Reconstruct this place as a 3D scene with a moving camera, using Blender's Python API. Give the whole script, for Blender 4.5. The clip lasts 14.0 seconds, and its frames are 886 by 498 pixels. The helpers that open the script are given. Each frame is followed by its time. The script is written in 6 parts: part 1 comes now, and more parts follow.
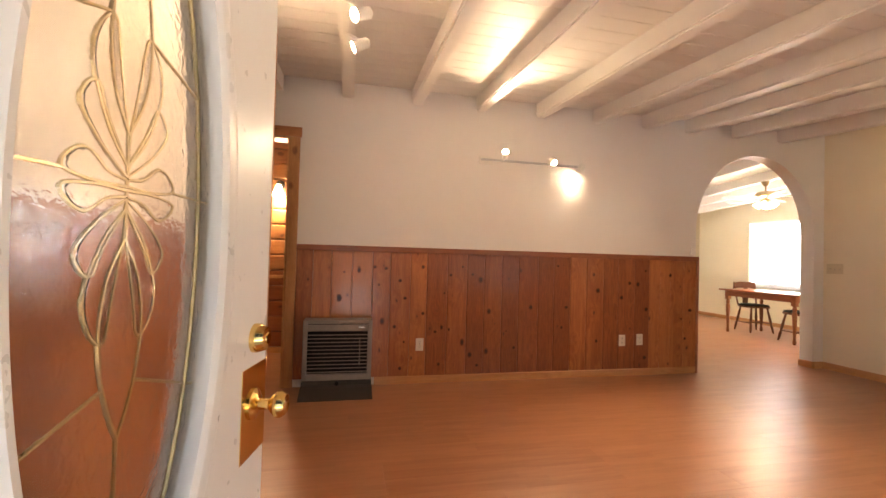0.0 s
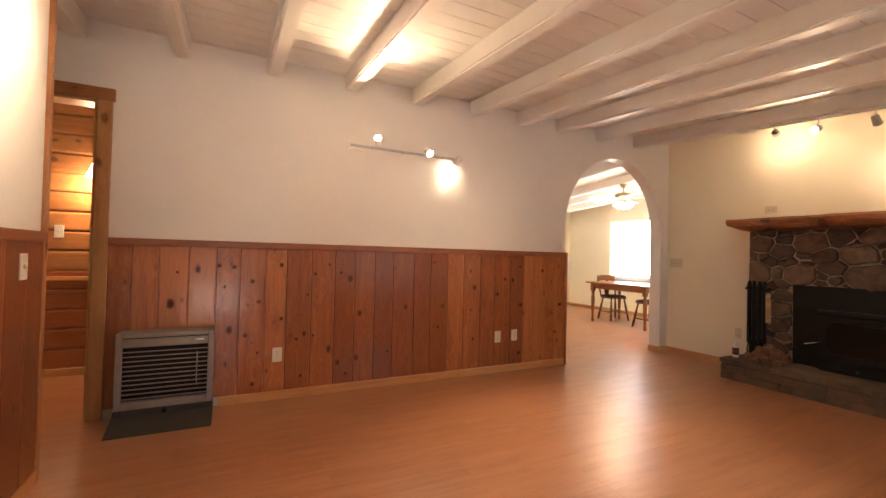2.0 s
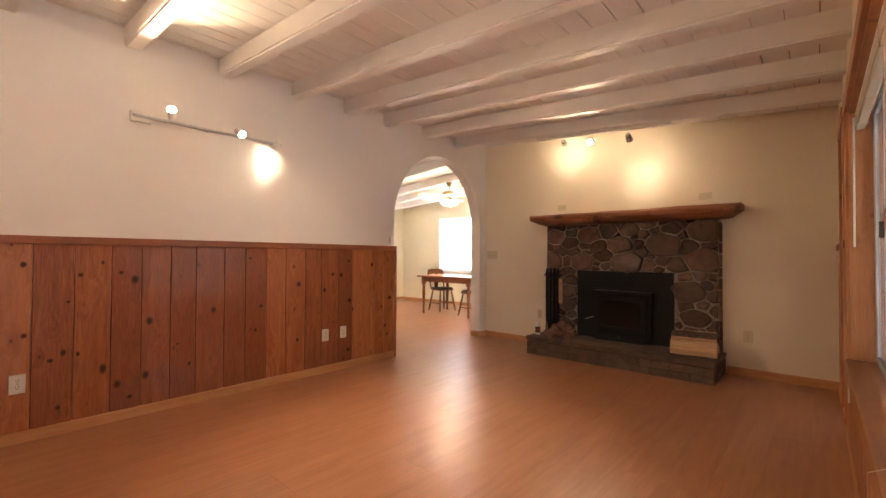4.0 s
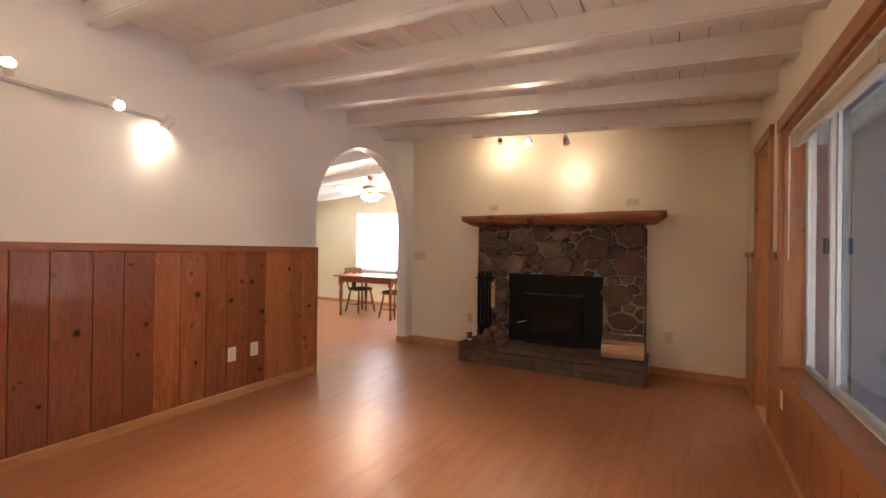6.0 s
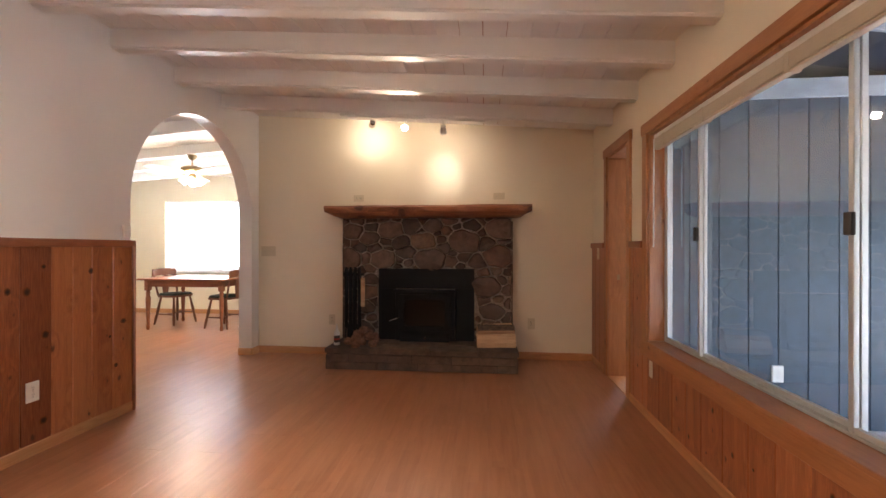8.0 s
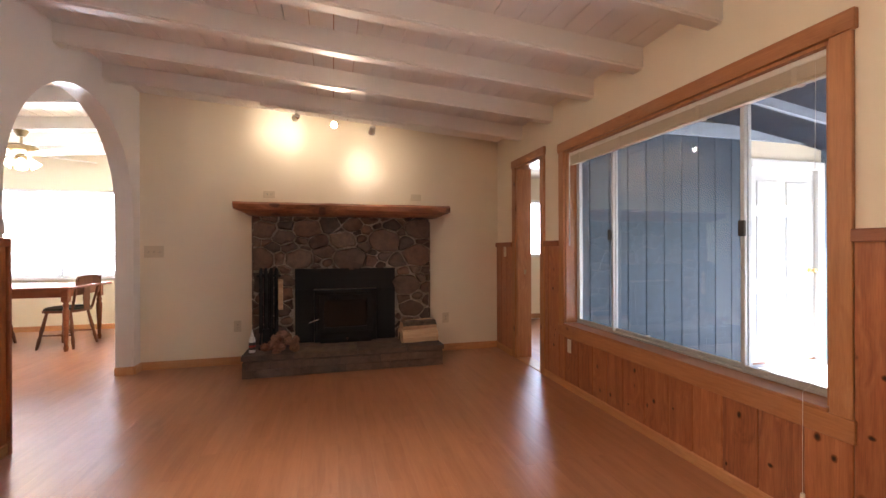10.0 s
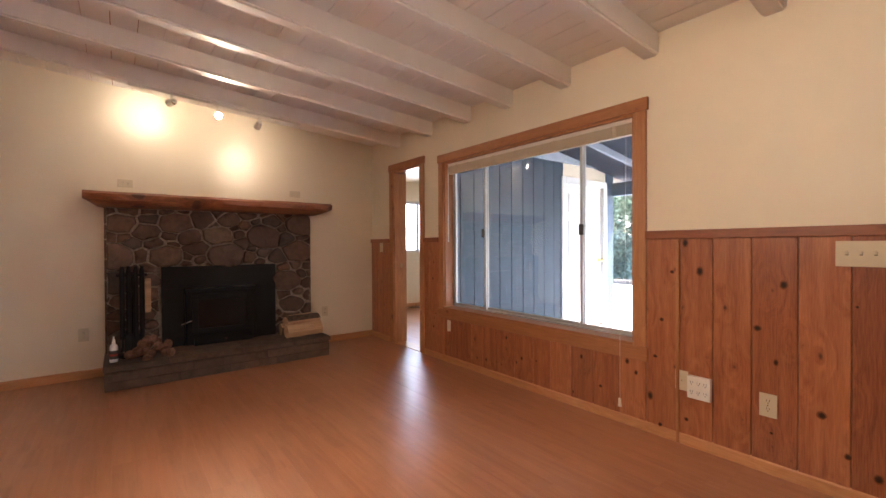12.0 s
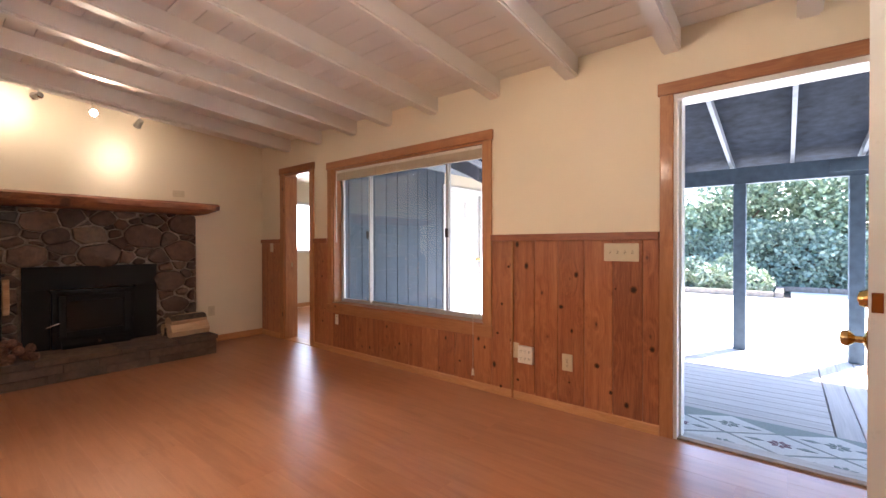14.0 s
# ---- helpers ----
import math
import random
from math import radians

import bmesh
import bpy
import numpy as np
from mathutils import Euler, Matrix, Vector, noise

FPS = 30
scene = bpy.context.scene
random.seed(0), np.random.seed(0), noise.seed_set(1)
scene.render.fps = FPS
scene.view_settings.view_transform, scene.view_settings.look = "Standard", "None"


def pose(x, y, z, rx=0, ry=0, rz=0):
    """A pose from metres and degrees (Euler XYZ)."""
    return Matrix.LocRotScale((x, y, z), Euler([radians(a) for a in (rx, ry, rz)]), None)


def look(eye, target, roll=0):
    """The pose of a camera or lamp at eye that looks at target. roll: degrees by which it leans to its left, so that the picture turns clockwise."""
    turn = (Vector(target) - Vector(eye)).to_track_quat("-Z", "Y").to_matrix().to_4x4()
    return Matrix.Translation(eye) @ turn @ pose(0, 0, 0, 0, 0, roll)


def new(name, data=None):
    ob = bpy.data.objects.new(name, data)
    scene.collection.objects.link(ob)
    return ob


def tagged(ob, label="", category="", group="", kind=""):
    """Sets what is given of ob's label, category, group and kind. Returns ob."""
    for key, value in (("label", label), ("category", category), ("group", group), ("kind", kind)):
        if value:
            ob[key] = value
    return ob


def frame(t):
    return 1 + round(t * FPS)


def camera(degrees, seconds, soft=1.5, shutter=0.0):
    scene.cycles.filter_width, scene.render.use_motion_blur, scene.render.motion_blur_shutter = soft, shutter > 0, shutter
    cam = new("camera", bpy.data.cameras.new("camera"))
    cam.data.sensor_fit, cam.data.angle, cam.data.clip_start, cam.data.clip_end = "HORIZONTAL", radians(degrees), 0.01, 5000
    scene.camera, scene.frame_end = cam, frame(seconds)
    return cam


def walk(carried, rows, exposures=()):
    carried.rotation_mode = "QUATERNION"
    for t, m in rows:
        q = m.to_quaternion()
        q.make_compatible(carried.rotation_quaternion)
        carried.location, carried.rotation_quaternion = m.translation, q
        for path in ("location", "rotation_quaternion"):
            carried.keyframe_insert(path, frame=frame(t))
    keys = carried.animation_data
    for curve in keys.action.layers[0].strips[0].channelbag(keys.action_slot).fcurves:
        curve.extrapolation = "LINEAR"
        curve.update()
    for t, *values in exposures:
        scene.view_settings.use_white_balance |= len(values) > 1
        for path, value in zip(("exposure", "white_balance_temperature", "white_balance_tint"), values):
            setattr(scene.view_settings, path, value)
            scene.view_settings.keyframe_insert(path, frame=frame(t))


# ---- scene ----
cam = camera(92.8, 14.0)
EXPOSURES = [(0, 3.24, 7200, 17), (2, 3.25, 7200, 18.5), (4, 3.19, 6900, 18.5), (7.5, 3.16, 5950, 15.5), (10, 3.15, 5950, 17), (14, 3.17, 5950, 18)]
PATH = [
    (0, (0.69, -0.158, 1.163), (1.117, 1.796, 1.203), 1.6),
    (0.5, (0.766, -0.088, 1.186), (1.324, 1.832, 1.212), 1.7),
    (1, (0.863, -0.014, 1.161), (1.522, 1.874, 1.203), 1.4),
    (1.5, (0.928, 0.041, 1.177), (1.683, 1.892, 1.212), 1.4),
    (2, (0.985, 0.093, 1.174), (1.882, 1.881, 1.207), 1.4),
    (2.5, (1.04, 0.121, 1.151), (2.097, 1.819, 1.194), 1.0),
    (3, (1.053, 0.152, 1.154), (2.285, 1.727, 1.194), 0.7),
    (3.5, (1.091, 0.164, 1.123), (2.469, 1.613, 1.164), 0.5),
    (4, (1.131, 0.122, 1.132), (2.625, 1.451, 1.167), 0.3),
    (4.2, (1.14, 0.134, 1.128), (2.68, 1.409, 1.165), 0.2),
    (6.3, (1.318, 0.621, 1.238), (3.064, 1.597, 1.243), 0.8),
    (6.5, (1.334, 0.68, 1.24), (3.076, 1.661, 1.243), 0.9),
    (7, (1.383, 0.785, 1.228), (3.234, 1.543, 1.227), 0.6),
    (7.5, (1.468, 0.943, 1.185), (3.415, 1.403, 1.18), 0.4),
    (7.7, (1.483, 1.019, 1.188), (3.453, 1.365, 1.184), 0.3),
    (9.8, (1.389, 1.794, 1.17), (3.345, 1.376, 1.173), -0.5),
    (10, (1.368, 1.887, 1.176), (3.304, 1.384, 1.175), -0.2),
    (10.5, (1.293, 2.083, 1.181), (3.142, 1.321, 1.168), -0.4),
    (11, (1.297, 2.275, 1.148), (3.068, 1.345, 1.129), -0.3),
    (11.5, (1.298, 2.443, 1.159), (2.986, 1.37, 1.138), -0.3),
    (12, (1.209, 2.592, 1.165), (2.794, 1.372, 1.147), -0.3),
    (12.5, (1.072, 2.674, 1.16), (2.462, 1.237, 1.143), -0.4),
    (13, (0.931, 2.696, 1.151), (2.214, 1.161, 1.13), -0.4),
    (13.5, (0.793, 2.724, 1.161), (2.062, 1.178, 1.146), -0.3),
    (14, (0.716, 2.815, 1.162), (1.977, 1.263, 1.146), -0.1),
]
walk(cam, [(t, look(eye, target, roll)) for t, eye, target, roll in PATH], EXPOSURES)

# ---- world, sun and large lights ----
world = bpy.data.worlds.new("world")
scene.world = world
world.use_nodes = True
wn = world.node_tree
sky = wn.nodes.new("ShaderNodeTexSky")
sky.sky_type, sky.sun_disc = "NISHITA", False
SUN_EL, SUN_AZ = 52.0, 205.0          # degrees; azimuth clockwise from +y
sky.sun_elevation, sky.sun_rotation = radians(SUN_EL), radians(SUN_AZ)
wn.nodes["Background"].inputs[1].default_value = 0.15
wn.links.new(sky.outputs[0], wn.nodes["Background"].inputs[0])
sun = new("sun", bpy.data.lights.new("sun", "SUN"))
sun.data.energy, sun.data.angle, sun.data.color = 5.0, radians(0.5), (1.0, 0.95, 0.86)
sd = Vector((math.sin(radians(SUN_AZ)) * math.cos(radians(SUN_EL)), math.cos(radians(SUN_AZ)) * math.cos(radians(SUN_EL)), math.sin(radians(SUN_EL))))
sun.matrix_world = look(sd * 30, (0, 0, 0))
WARM = (1.0, 0.77, 0.51)


def spot(eye, target, watts, cone=70.0, blend=0.7, color=WARM, radius=0.03):
    ob = new("spot_light", bpy.data.lights.new("spot_light", "SPOT"))
    ob.data.energy, ob.data.spot_size, ob.data.spot_blend = watts, radians(cone), blend
    ob.data.color, ob.data.shadow_soft_size = color, radius
    out = (Vector(target) - Vector(eye)).normalized() * 0.075
    ob.matrix_world = look(Vector(eye) + out, target)
    return ob


def bulb_light(at, watts, color=WARM, radius=0.05):
    ob = new("bulb_light", bpy.data.lights.new("bulb_light", "POINT"))
    ob.data.energy, ob.data.color, ob.data.shadow_soft_size = watts, color, radius
    ob.location = at
    return ob


def window_light(at, target, w, h, watts, color=(0.9, 0.95, 1.0)):
    ob = new("window_light", bpy.data.lights.new("window_light", "AREA"))
    ob.data.shape, ob.data.size, ob.data.size_y = "RECTANGLE", w, h
    ob.data.energy, ob.data.color = watts, color
    ob.matrix_world = look(at, target)
    return ob


# ---- materials ----
class Mat:
    def __init__(self, name, rough=0.5, metal=0.0, color=(0.5, 0.5, 0.5)):
        self.m = bpy.data.materials.new(name)
        self.m.use_nodes = True
        self.t = self.m.node_tree
        self.b = self.t.nodes["Principled BSDF"]
        self.b.inputs["Roughness"].default_value = rough
        self.b.inputs["Metallic"].default_value = metal
        self.b.inputs["Base Color"].default_value = (*color, 1)

    def node(self, kind, **sets):
        n = self.t.nodes.new("ShaderNode" + kind)
        for k, v in sets.items():
            n.inputs[k.replace("_", " ")].default_value = v
        return n

    def link(self, a, b):
        self.t.links.new(a, b)

    def coords(self, scale=(1, 1, 1), shift=False):
        c = self.node("TexCoord")
        mp = self.node("Mapping")
        mp.inputs["Scale"].default_value = scale
        self.link(c.outputs["Object"], mp.inputs["Vector"])
        if shift:
            oi = self.node("ObjectInfo")
            mu = self.node("VectorMath")
            mu.operation = "SCALE"
            mu.inputs[0].default_value = (17.0, 31.0, 23.0)
            self.link(oi.outputs["Random"], mu.inputs["Scale"])
            self.link(mu.outputs[0], mp.inputs["Location"])
        return mp.outputs[0]

    def noise(self, vec, scale, detail=4.0, rough=0.55, dist=0.0):
        n = self.node("TexNoise", Scale=scale, Detail=detail, Roughness=rough, Distortion=dist)
        self.link(vec, n.inputs["Vector"])
        return n.outputs["Fac"]

    def ramp(self, fac, stops):
        r = self.node("ValToRGB")
        e = r.color_ramp.elements
        while len(e) < len(stops):
            e.new(0.5)
        for el, (p, c) in zip(e, stops):
            el.position = p
            el.color = (*c, 1) if len(c) == 3 else c
        self.link(fac, r.inputs[0])
        return r.outputs[0]

    def mix(self, fac, a, b, blend="MIX"):
        n = self.node("Mix")
        n.data_type, n.blend_type = "RGBA", blend
        for s, v in ((n.inputs[0], fac), (n.inputs[6], a), (n.inputs[7], b)):
            if isinstance(v, (int, float)):
                s.default_value = v
            elif isinstance(v, tuple):
                s.default_value = (*v, 1)
            else:
                self.link(v, s)
        return n.outputs[2]

    def maths(self, op, a, b=0.0):
        n = self.node("Math")
        n.operation = op
        for s, v in ((n.inputs[0], a), (n.inputs[1], b)):
            if isinstance(v, (int, float)):
                s.default_value = v
            else:
                self.link(v, s)
        return n.outputs[0]

    def color(self, c):
        self.link(c, self.b.inputs["Base Color"])
        return self

    def roughness(self, fac, lo, hi):
        n = self.node("MapRange")
        n.inputs["To Min"].default_value, n.inputs["To Max"].default_value = lo, hi
        self.link(fac, n.inputs["Value"])
        self.link(n.outputs[0], self.b.inputs["Roughness"])
        return self

    def bump(self, fac, strength=0.2, distance=0.002):
        n = self.node("Bump", Strength=strength, Distance=distance)
        self.link(fac, n.inputs["Height"])
        self.link(n.outputs[0], self.b.inputs["Normal"])
        return self

    def coat(self, w, r):
        self.b.inputs["Coat Weight"].default_value = w
        self.b.inputs["Coat Roughness"].default_value = r
        return self


def painted(name, c, rough=0.6, bump=0.15, scale=90.0):
    m = Mat(name, rough)
    v = m.coords()
    big = m.noise(v, 1.3, 3)
    fine = m.noise(v, scale, 3)
    m.color(m.ramp(big, [(0.3, tuple(k * 0.95 for k in c)), (0.7, c)]))
    m.roughness(fine, rough - 0.08, rough + 0.08)
    return m.bump(fine, bump, 0.002).m


def wood(name, light, mid, dark, axis=2, knots=4.0, knot_size=0.09, rough=0.35, coat=0.25, spread=0.5, knot_color=(0.055, 0.017, 0.008)):
    """Grain along the object's own axis; every board has a tone and a grain of its own."""
    m = Mat(name, rough)
    s = [9.0, 9.0, 9.0]
    s[axis] = 0.55
    v = m.coords(tuple(s), True)
    sep = m.node("SeparateXYZ")
    m.link(m.coords((1, 1, 1), True), sep.inputs[0])
    across = [sep.outputs[i] for i in range(3) if i != axis]
    flat = m.node("CombineXYZ")
    m.link(m.maths("ADD", across[0], across[1]), flat.inputs[0])
    m.link(m.maths("MULTIPLY", sep.outputs[axis], 0.62), flat.inputs[1])
    wob = m.node("TexNoise", Scale=9.0, Detail=2.0)
    m.link(flat.outputs[0], wob.inputs["Vector"])
    shake = m.node("VectorMath")
    shake.operation = "MULTIPLY_ADD"
    shake.inputs[1].default_value = (0.055, 0.035, 0.0)
    m.link(wob.outputs["Color"], shake.inputs[0])
    m.link(flat.outputs[0], shake.inputs[2])
    kv = shake.outputs[0]
    vo = m.node("TexVoronoi", Scale=knots, Randomness=1.0)
    vo.voronoi_dimensions = "2D"
    m.link(kv, vo.inputs["Vector"])
    bright = m.node("SeparateColor")
    m.link(vo.outputs["Color"], bright.inputs[0])
    near = m.maths("SUBTRACT", 1.0, m.maths("MULTIPLY", vo.outputs["Distance"], 1.0 / 0.42))
    warp = m.maths("MULTIPLY", m.maths("MAXIMUM", near, 0.0), 0.5)
    grain = m.node("TexNoise", Scale=3.0, Detail=5.0, Roughness=0.6, Distortion=0.35)
    add = m.node("VectorMath")
    add.operation = "ADD"
    m.link(v, add.inputs[0])
    m.link(warp, add.inputs[1])
    m.link(add.outputs[0], grain.inputs["Vector"])
    rnd = m.node("ObjectInfo").outputs["Random"]
    tone = m.maths("ADD", m.maths("MULTIPLY", m.maths("SUBTRACT", rnd, 0.5), spread), grain.outputs["Fac"])
    base = m.ramp(tone, [(0.22, dark), (0.5, mid), (0.78, light)])
    halo = m.ramp(vo.outputs["Distance"], [(0.0, (1, 1, 1)), (knot_size * 2.2 + 0.001, (0, 0, 0))])
    base = m.mix(m.maths("MULTIPLY", halo, 0.45), base, dark)
    fine = m.noise(v, 22.0, 2)
    base = m.mix(0.25, base, m.ramp(fine, [(0.35, dark), (0.65, light)]))
    size = m.maths("MULTIPLY", m.maths("ADD", m.maths("POWER", bright.outputs[0], 1.6), 0.12), knot_size * 1.15)
    kn = m.maths("SUBTRACT", size, vo.outputs["Distance"])
    kmask = m.ramp(m.maths("ADD", m.maths("MULTIPLY", kn, 13.0), 0.30), [(0.25, (0, 0, 0)), (0.8, (1, 1, 1))])
    kc = m.ramp(fine, [(0.35, knot_color), (0.7, tuple(min(1.0, k * 2.2) for k in knot_color))])
    m.color(m.mix(m.maths("MULTIPLY", kmask, 0.88), base, kc))
    m.roughness(fine, rough - 0.08, rough + 0.12)
    m.bump(fine, 0.12, 0.001)
    return m.coat(coat, 0.12).m


def plain(name, c, rough=0.5, metal=0.0, vary=0.12, scale=30.0, bump=0.05):
    m = Mat(name, rough, metal)
    v = m.coords((1, 1, 1), True)
    n = m.noise(v, scale, 4)
    m.color(m.ramp(n, [(0.3, tuple(k * (1 - vary) for k in c)), (0.7, tuple(min(1, k * (1 + vary)) for k in c))]))
    m.roughness(n, max(0.02, rough - 0.06), rough + 0.06)
    return m.bump(n, bump, 0.001).m


def glowing(name, c, power):
    m = Mat(name, 0.4, 0.0, c)
    m.b.inputs["Emission Color"].default_value = (*c, 1)
    m.b.inputs["Emission Strength"].default_value = power
    return m.m


def clear_glass(name, rough=0.0, bump=0.0, tint=(1, 1, 1)):
    m = Mat(name, rough, 0.0, tint)
    m.b.inputs["Transmission Weight"].default_value = 1.0
    m.b.inputs["IOR"].default_value = 1.45
    if bump:
        m.bump(m.noise(m.coords(), 70.0, 2, dist=0.4), bump, 0.0025)
    return m.m


WHITE = painted("white_wall_paint", (0.79, 0.75, 0.70), 0.5)
CREAM = painted("cream_wall_paint", (0.80, 0.705, 0.54), 0.5)
DINING = painted("pale_cream_paint", (0.80, 0.735, 0.56), 0.5)
CEIL = painted("ceiling_paint", (0.82, 0.78, 0.72), 0.48, 0.1, 60)
PANEL = wood("knotty_panel_wood", (0.50, 0.185, 0.062), (0.33, 0.100, 0.034), (0.19, 0.048, 0.017), 2, 5.5, 0.06, 0.30, 0.3, 0.75)
PANEL_S = wood("cedar_panel_wood", (0.49, 0.192, 0.074), (0.335, 0.110, 0.042), (0.18, 0.050, 0.021), 2, 5.0, 0.05, 0.34, 0.2, 0.3, (0.045, 0.014, 0.008))
RAIL = wood("stained_rail_wood", (0.36, 0.12, 0.04), (0.28, 0.085, 0.028), (0.18, 0.05, 0.018), 0, 3.0, 0.07, 0.35, 0.3, 0.2)
PINE_V = wood("pine_casing_wood", (0.60, 0.33, 0.14), (0.50, 0.25, 0.095), (0.38, 0.165, 0.058), 2, 2.6, 0.06, 0.4, 0.2, 0.25, (0.12, 0.04, 0.015))
CASE = wood("cedar_casing_wood", (0.50, 0.235, 0.09), (0.41, 0.172, 0.062), (0.29, 0.105, 0.036), 2, 3.2, 0.07, 0.4, 0.2, 0.25, (0.09, 0.03, 0.012))
CASE_H = wood("cedar_head_wood", (0.47, 0.21, 0.08), (0.38, 0.155, 0.056), (0.27, 0.095, 0.033), 0, 3.2, 0.07, 0.4, 0.2, 0.25, (0.09, 0.03, 0.012))
BASEW = wood("pine_baseboard_wood", (0.62, 0.34, 0.145), (0.52, 0.25, 0.10), (0.40, 0.165, 0.06), 0, 2.4, 0.05, 0.4, 0.2, 0.2, (0.12, 0.04, 0.015))
MANTEL = wood("split_log_wood", (0.52, 0.23, 0.095), (0.35, 0.125, 0.048), (0.12, 0.036, 0.016), 1, 4.0, 0.12, 0.5, 0.15, 0.2)
TABLE = wood("red_maple_wood", (0.38, 0.13, 0.045), (0.28, 0.085, 0.03), (0.18, 0.05, 0.02), 1, 1.0, 0.0, 0.3, 0.4, 0.2)
CHAIRW = wood("dark_maple_wood", (0.24, 0.09, 0.035), (0.17, 0.055, 0.022), (0.09, 0.03, 0.013), 2, 1.0, 0.0, 0.35, 0.3, 0.2)
LOGIN = wood("split_firewood", (0.66, 0.46, 0.28), (0.53, 0.33, 0.18), (0.32, 0.17, 0.08), 1, 2.0, 0.04, 0.8, 0.0, 0.3)
THRESH = plain("worn_brown_threshold", (0.26, 0.17, 0.10), 0.6, 0, 0.3, 18, 0.3)
BARK = plain("firewood_bark", (0.10, 0.07, 0.05), 0.95, 0, 0.5, 25, 0.8)
CONEW = plain("pine_cone_brown", (0.24, 0.12, 0.075), 0.85, 0, 0.5, 40, 0.5)


def laminate(name):
    """Boards printed with three rows of short strips."""
    m = Mat(name, 0.3)
    v = m.coords((0.7, 8.0, 8.0), True)
    g = m.noise(v, 3.2, 6, 0.62, 0.6)
    br = m.node("TexBrick", Scale=1.0, Mortar_Size=0.0, Brick_Width=0.43, Row_Height=0.19 / 3)
    br.offset = 0.37
    br.inputs["Color1"].default_value, br.inputs["Color2"].default_value = (0, 0, 0, 1), (1, 1, 1, 1)
    m.link(m.coords((1, 1, 1), True), br.inputs["Vector"])
    rnd = m.node("ObjectInfo").outputs["Random"]
    strip = m.maths("MULTIPLY", m.maths("SUBTRACT", br.outputs["Color"], 0.5), 0.16)
    tone = m.maths("ADD", m.maths("ADD", m.maths("MULTIPLY", m.maths("SUBTRACT", rnd, 0.5), 0.14), strip), g)
    m.color(m.ramp(tone, [(0.22, (0.330, 0.130, 0.058)), (0.5, (0.395, 0.168, 0.079)), (0.78, (0.450, 0.200, 0.098))]))
    wide = m.noise(m.coords(), 1.1, 3)
    m.roughness(wide, 0.31, 0.40)
    m.bump(g, 0.03, 0.0008)
    return m.coat(0.22, 0.27).m


FLOORM = laminate("laminate_floor")


def stone(name, tones, scale=14.0, bump=0.9):
    m = Mat(name, 0.85)
    v = m.coords((1, 1, 1), True)
    n = m.noise(v, scale, 6, 0.65)
    f = m.noise(v, scale * 5, 4, 0.7)
    rnd = m.node("ObjectInfo").outputs["Random"]
    c = m.ramp(rnd, [(i / (len(tones) - 1), t) for i, t in enumerate(tones)])
    c = m.mix(0.68, c, m.ramp(n, [(0.30, (0.06, 0.05, 0.044)), (0.5, (0.5, 0.47, 0.44)), (0.72, (0.95, 0.86, 0.76))]), "MULTIPLY")
    m.color(c)
    m.roughness(f, 0.7, 0.95)
    return m.bump(m.maths("ADD", n, m.maths("MULTIPLY", f, 0.4)), bump, 0.012).m


STONE = stone("field_stone", [(0.235, 0.145, 0.102), (0.13, 0.09, 0.072), (0.25, 0.145, 0.095), (0.105, 0.078, 0.066), (0.20, 0.11, 0.074), (0.31, 0.215, 0.15)])
HEARTHM = stone("hearth_flagstone", [(0.18, 0.12, 0.088), (0.13, 0.092, 0.072), (0.21, 0.135, 0.094), (0.15, 0.105, 0.08)], 9.0, 0.6)
MORTAR = plain("grey_mortar", (0.40, 0.325, 0.26), 0.95, 0, 0.35, 50, 0.6)
IRON = plain("black_stove_iron", (0.008, 0.008, 0.0085), 0.6, 0.0, 0.3, 60, 0.2)
IRON.node_tree.nodes["Principled BSDF"].inputs["Specular IOR Level"].default_value = 0.22
CAMEM = plain("tarnished_brass_came", (0.50, 0.40, 0.22), 0.3, 1.0, 0.1, 40, 0.05)
STOVEGLASS = Mat("smoked_stove_glass", 0.12, 0.0, (0.012, 0.011, 0.010)).m
STOVEGLASS.node_tree.nodes["Principled BSDF"].inputs["Specular IOR Level"].default_value = 0.22
HEATER = plain("bronze_enamel", (0.30, 0.265, 0.23), 0.42, 0.2, 0.1, 20, 0.05)
HEATER_D = plain("dark_bronze_enamel", (0.05, 0.045, 0.04), 0.5, 0.2, 0.1, 20, 0.05)
BLACK = plain("flat_black", (0.008, 0.008, 0.008), 0.9)
BRASS = plain("polished_brass", (0.80, 0.55, 0.20), 0.16, 1.0, 0.05, 8, 0.0)
ANTIQUE = plain("antique_brass", (0.36, 0.27, 0.15), 0.32, 1.0, 0.1, 12, 0.02)
CHROME = plain("brushed_nickel", (0.62, 0.60, 0.57), 0.25, 1.0, 0.05, 20, 0.0)
ALU = plain("white_aluminium", (0.50, 0.50, 0.49), 0.4, 0.3, 0.05, 20, 0.0)
DOORW = painted("white_door_paint", (0.74, 0.73, 0.70), 0.3, 0.012, 25)
PLATE = plain("ivory_plastic", (0.62, 0.53, 0.37), 0.35, 0, 0.03, 20, 0)
PLATE_W = plain("white_plastic", (0.76, 0.73, 0.66), 0.35, 0, 0.03, 20, 0)
# socket slots, latch, label band, and the shadow drawn behind each toggle
NEAR_BLACK = plain("near_black", (0.05, 0.045, 0.04), 0.6)
GLASS = clear_glass("window_glass")
LEADED = clear_glass("textured_glass", 0.12, 0.4, (0.98, 0.93, 0.85))
BEVELG = clear_glass("bevelled_glass", 0.02, 0.15, (1, 0.97, 0.92))
BULB = glowing("lit_bulb", (1.0, 0.86, 0.62), 25.0)
SHADE = glowing("lit_glass_shade", (1.0, 0.82, 0.52), 4.0)
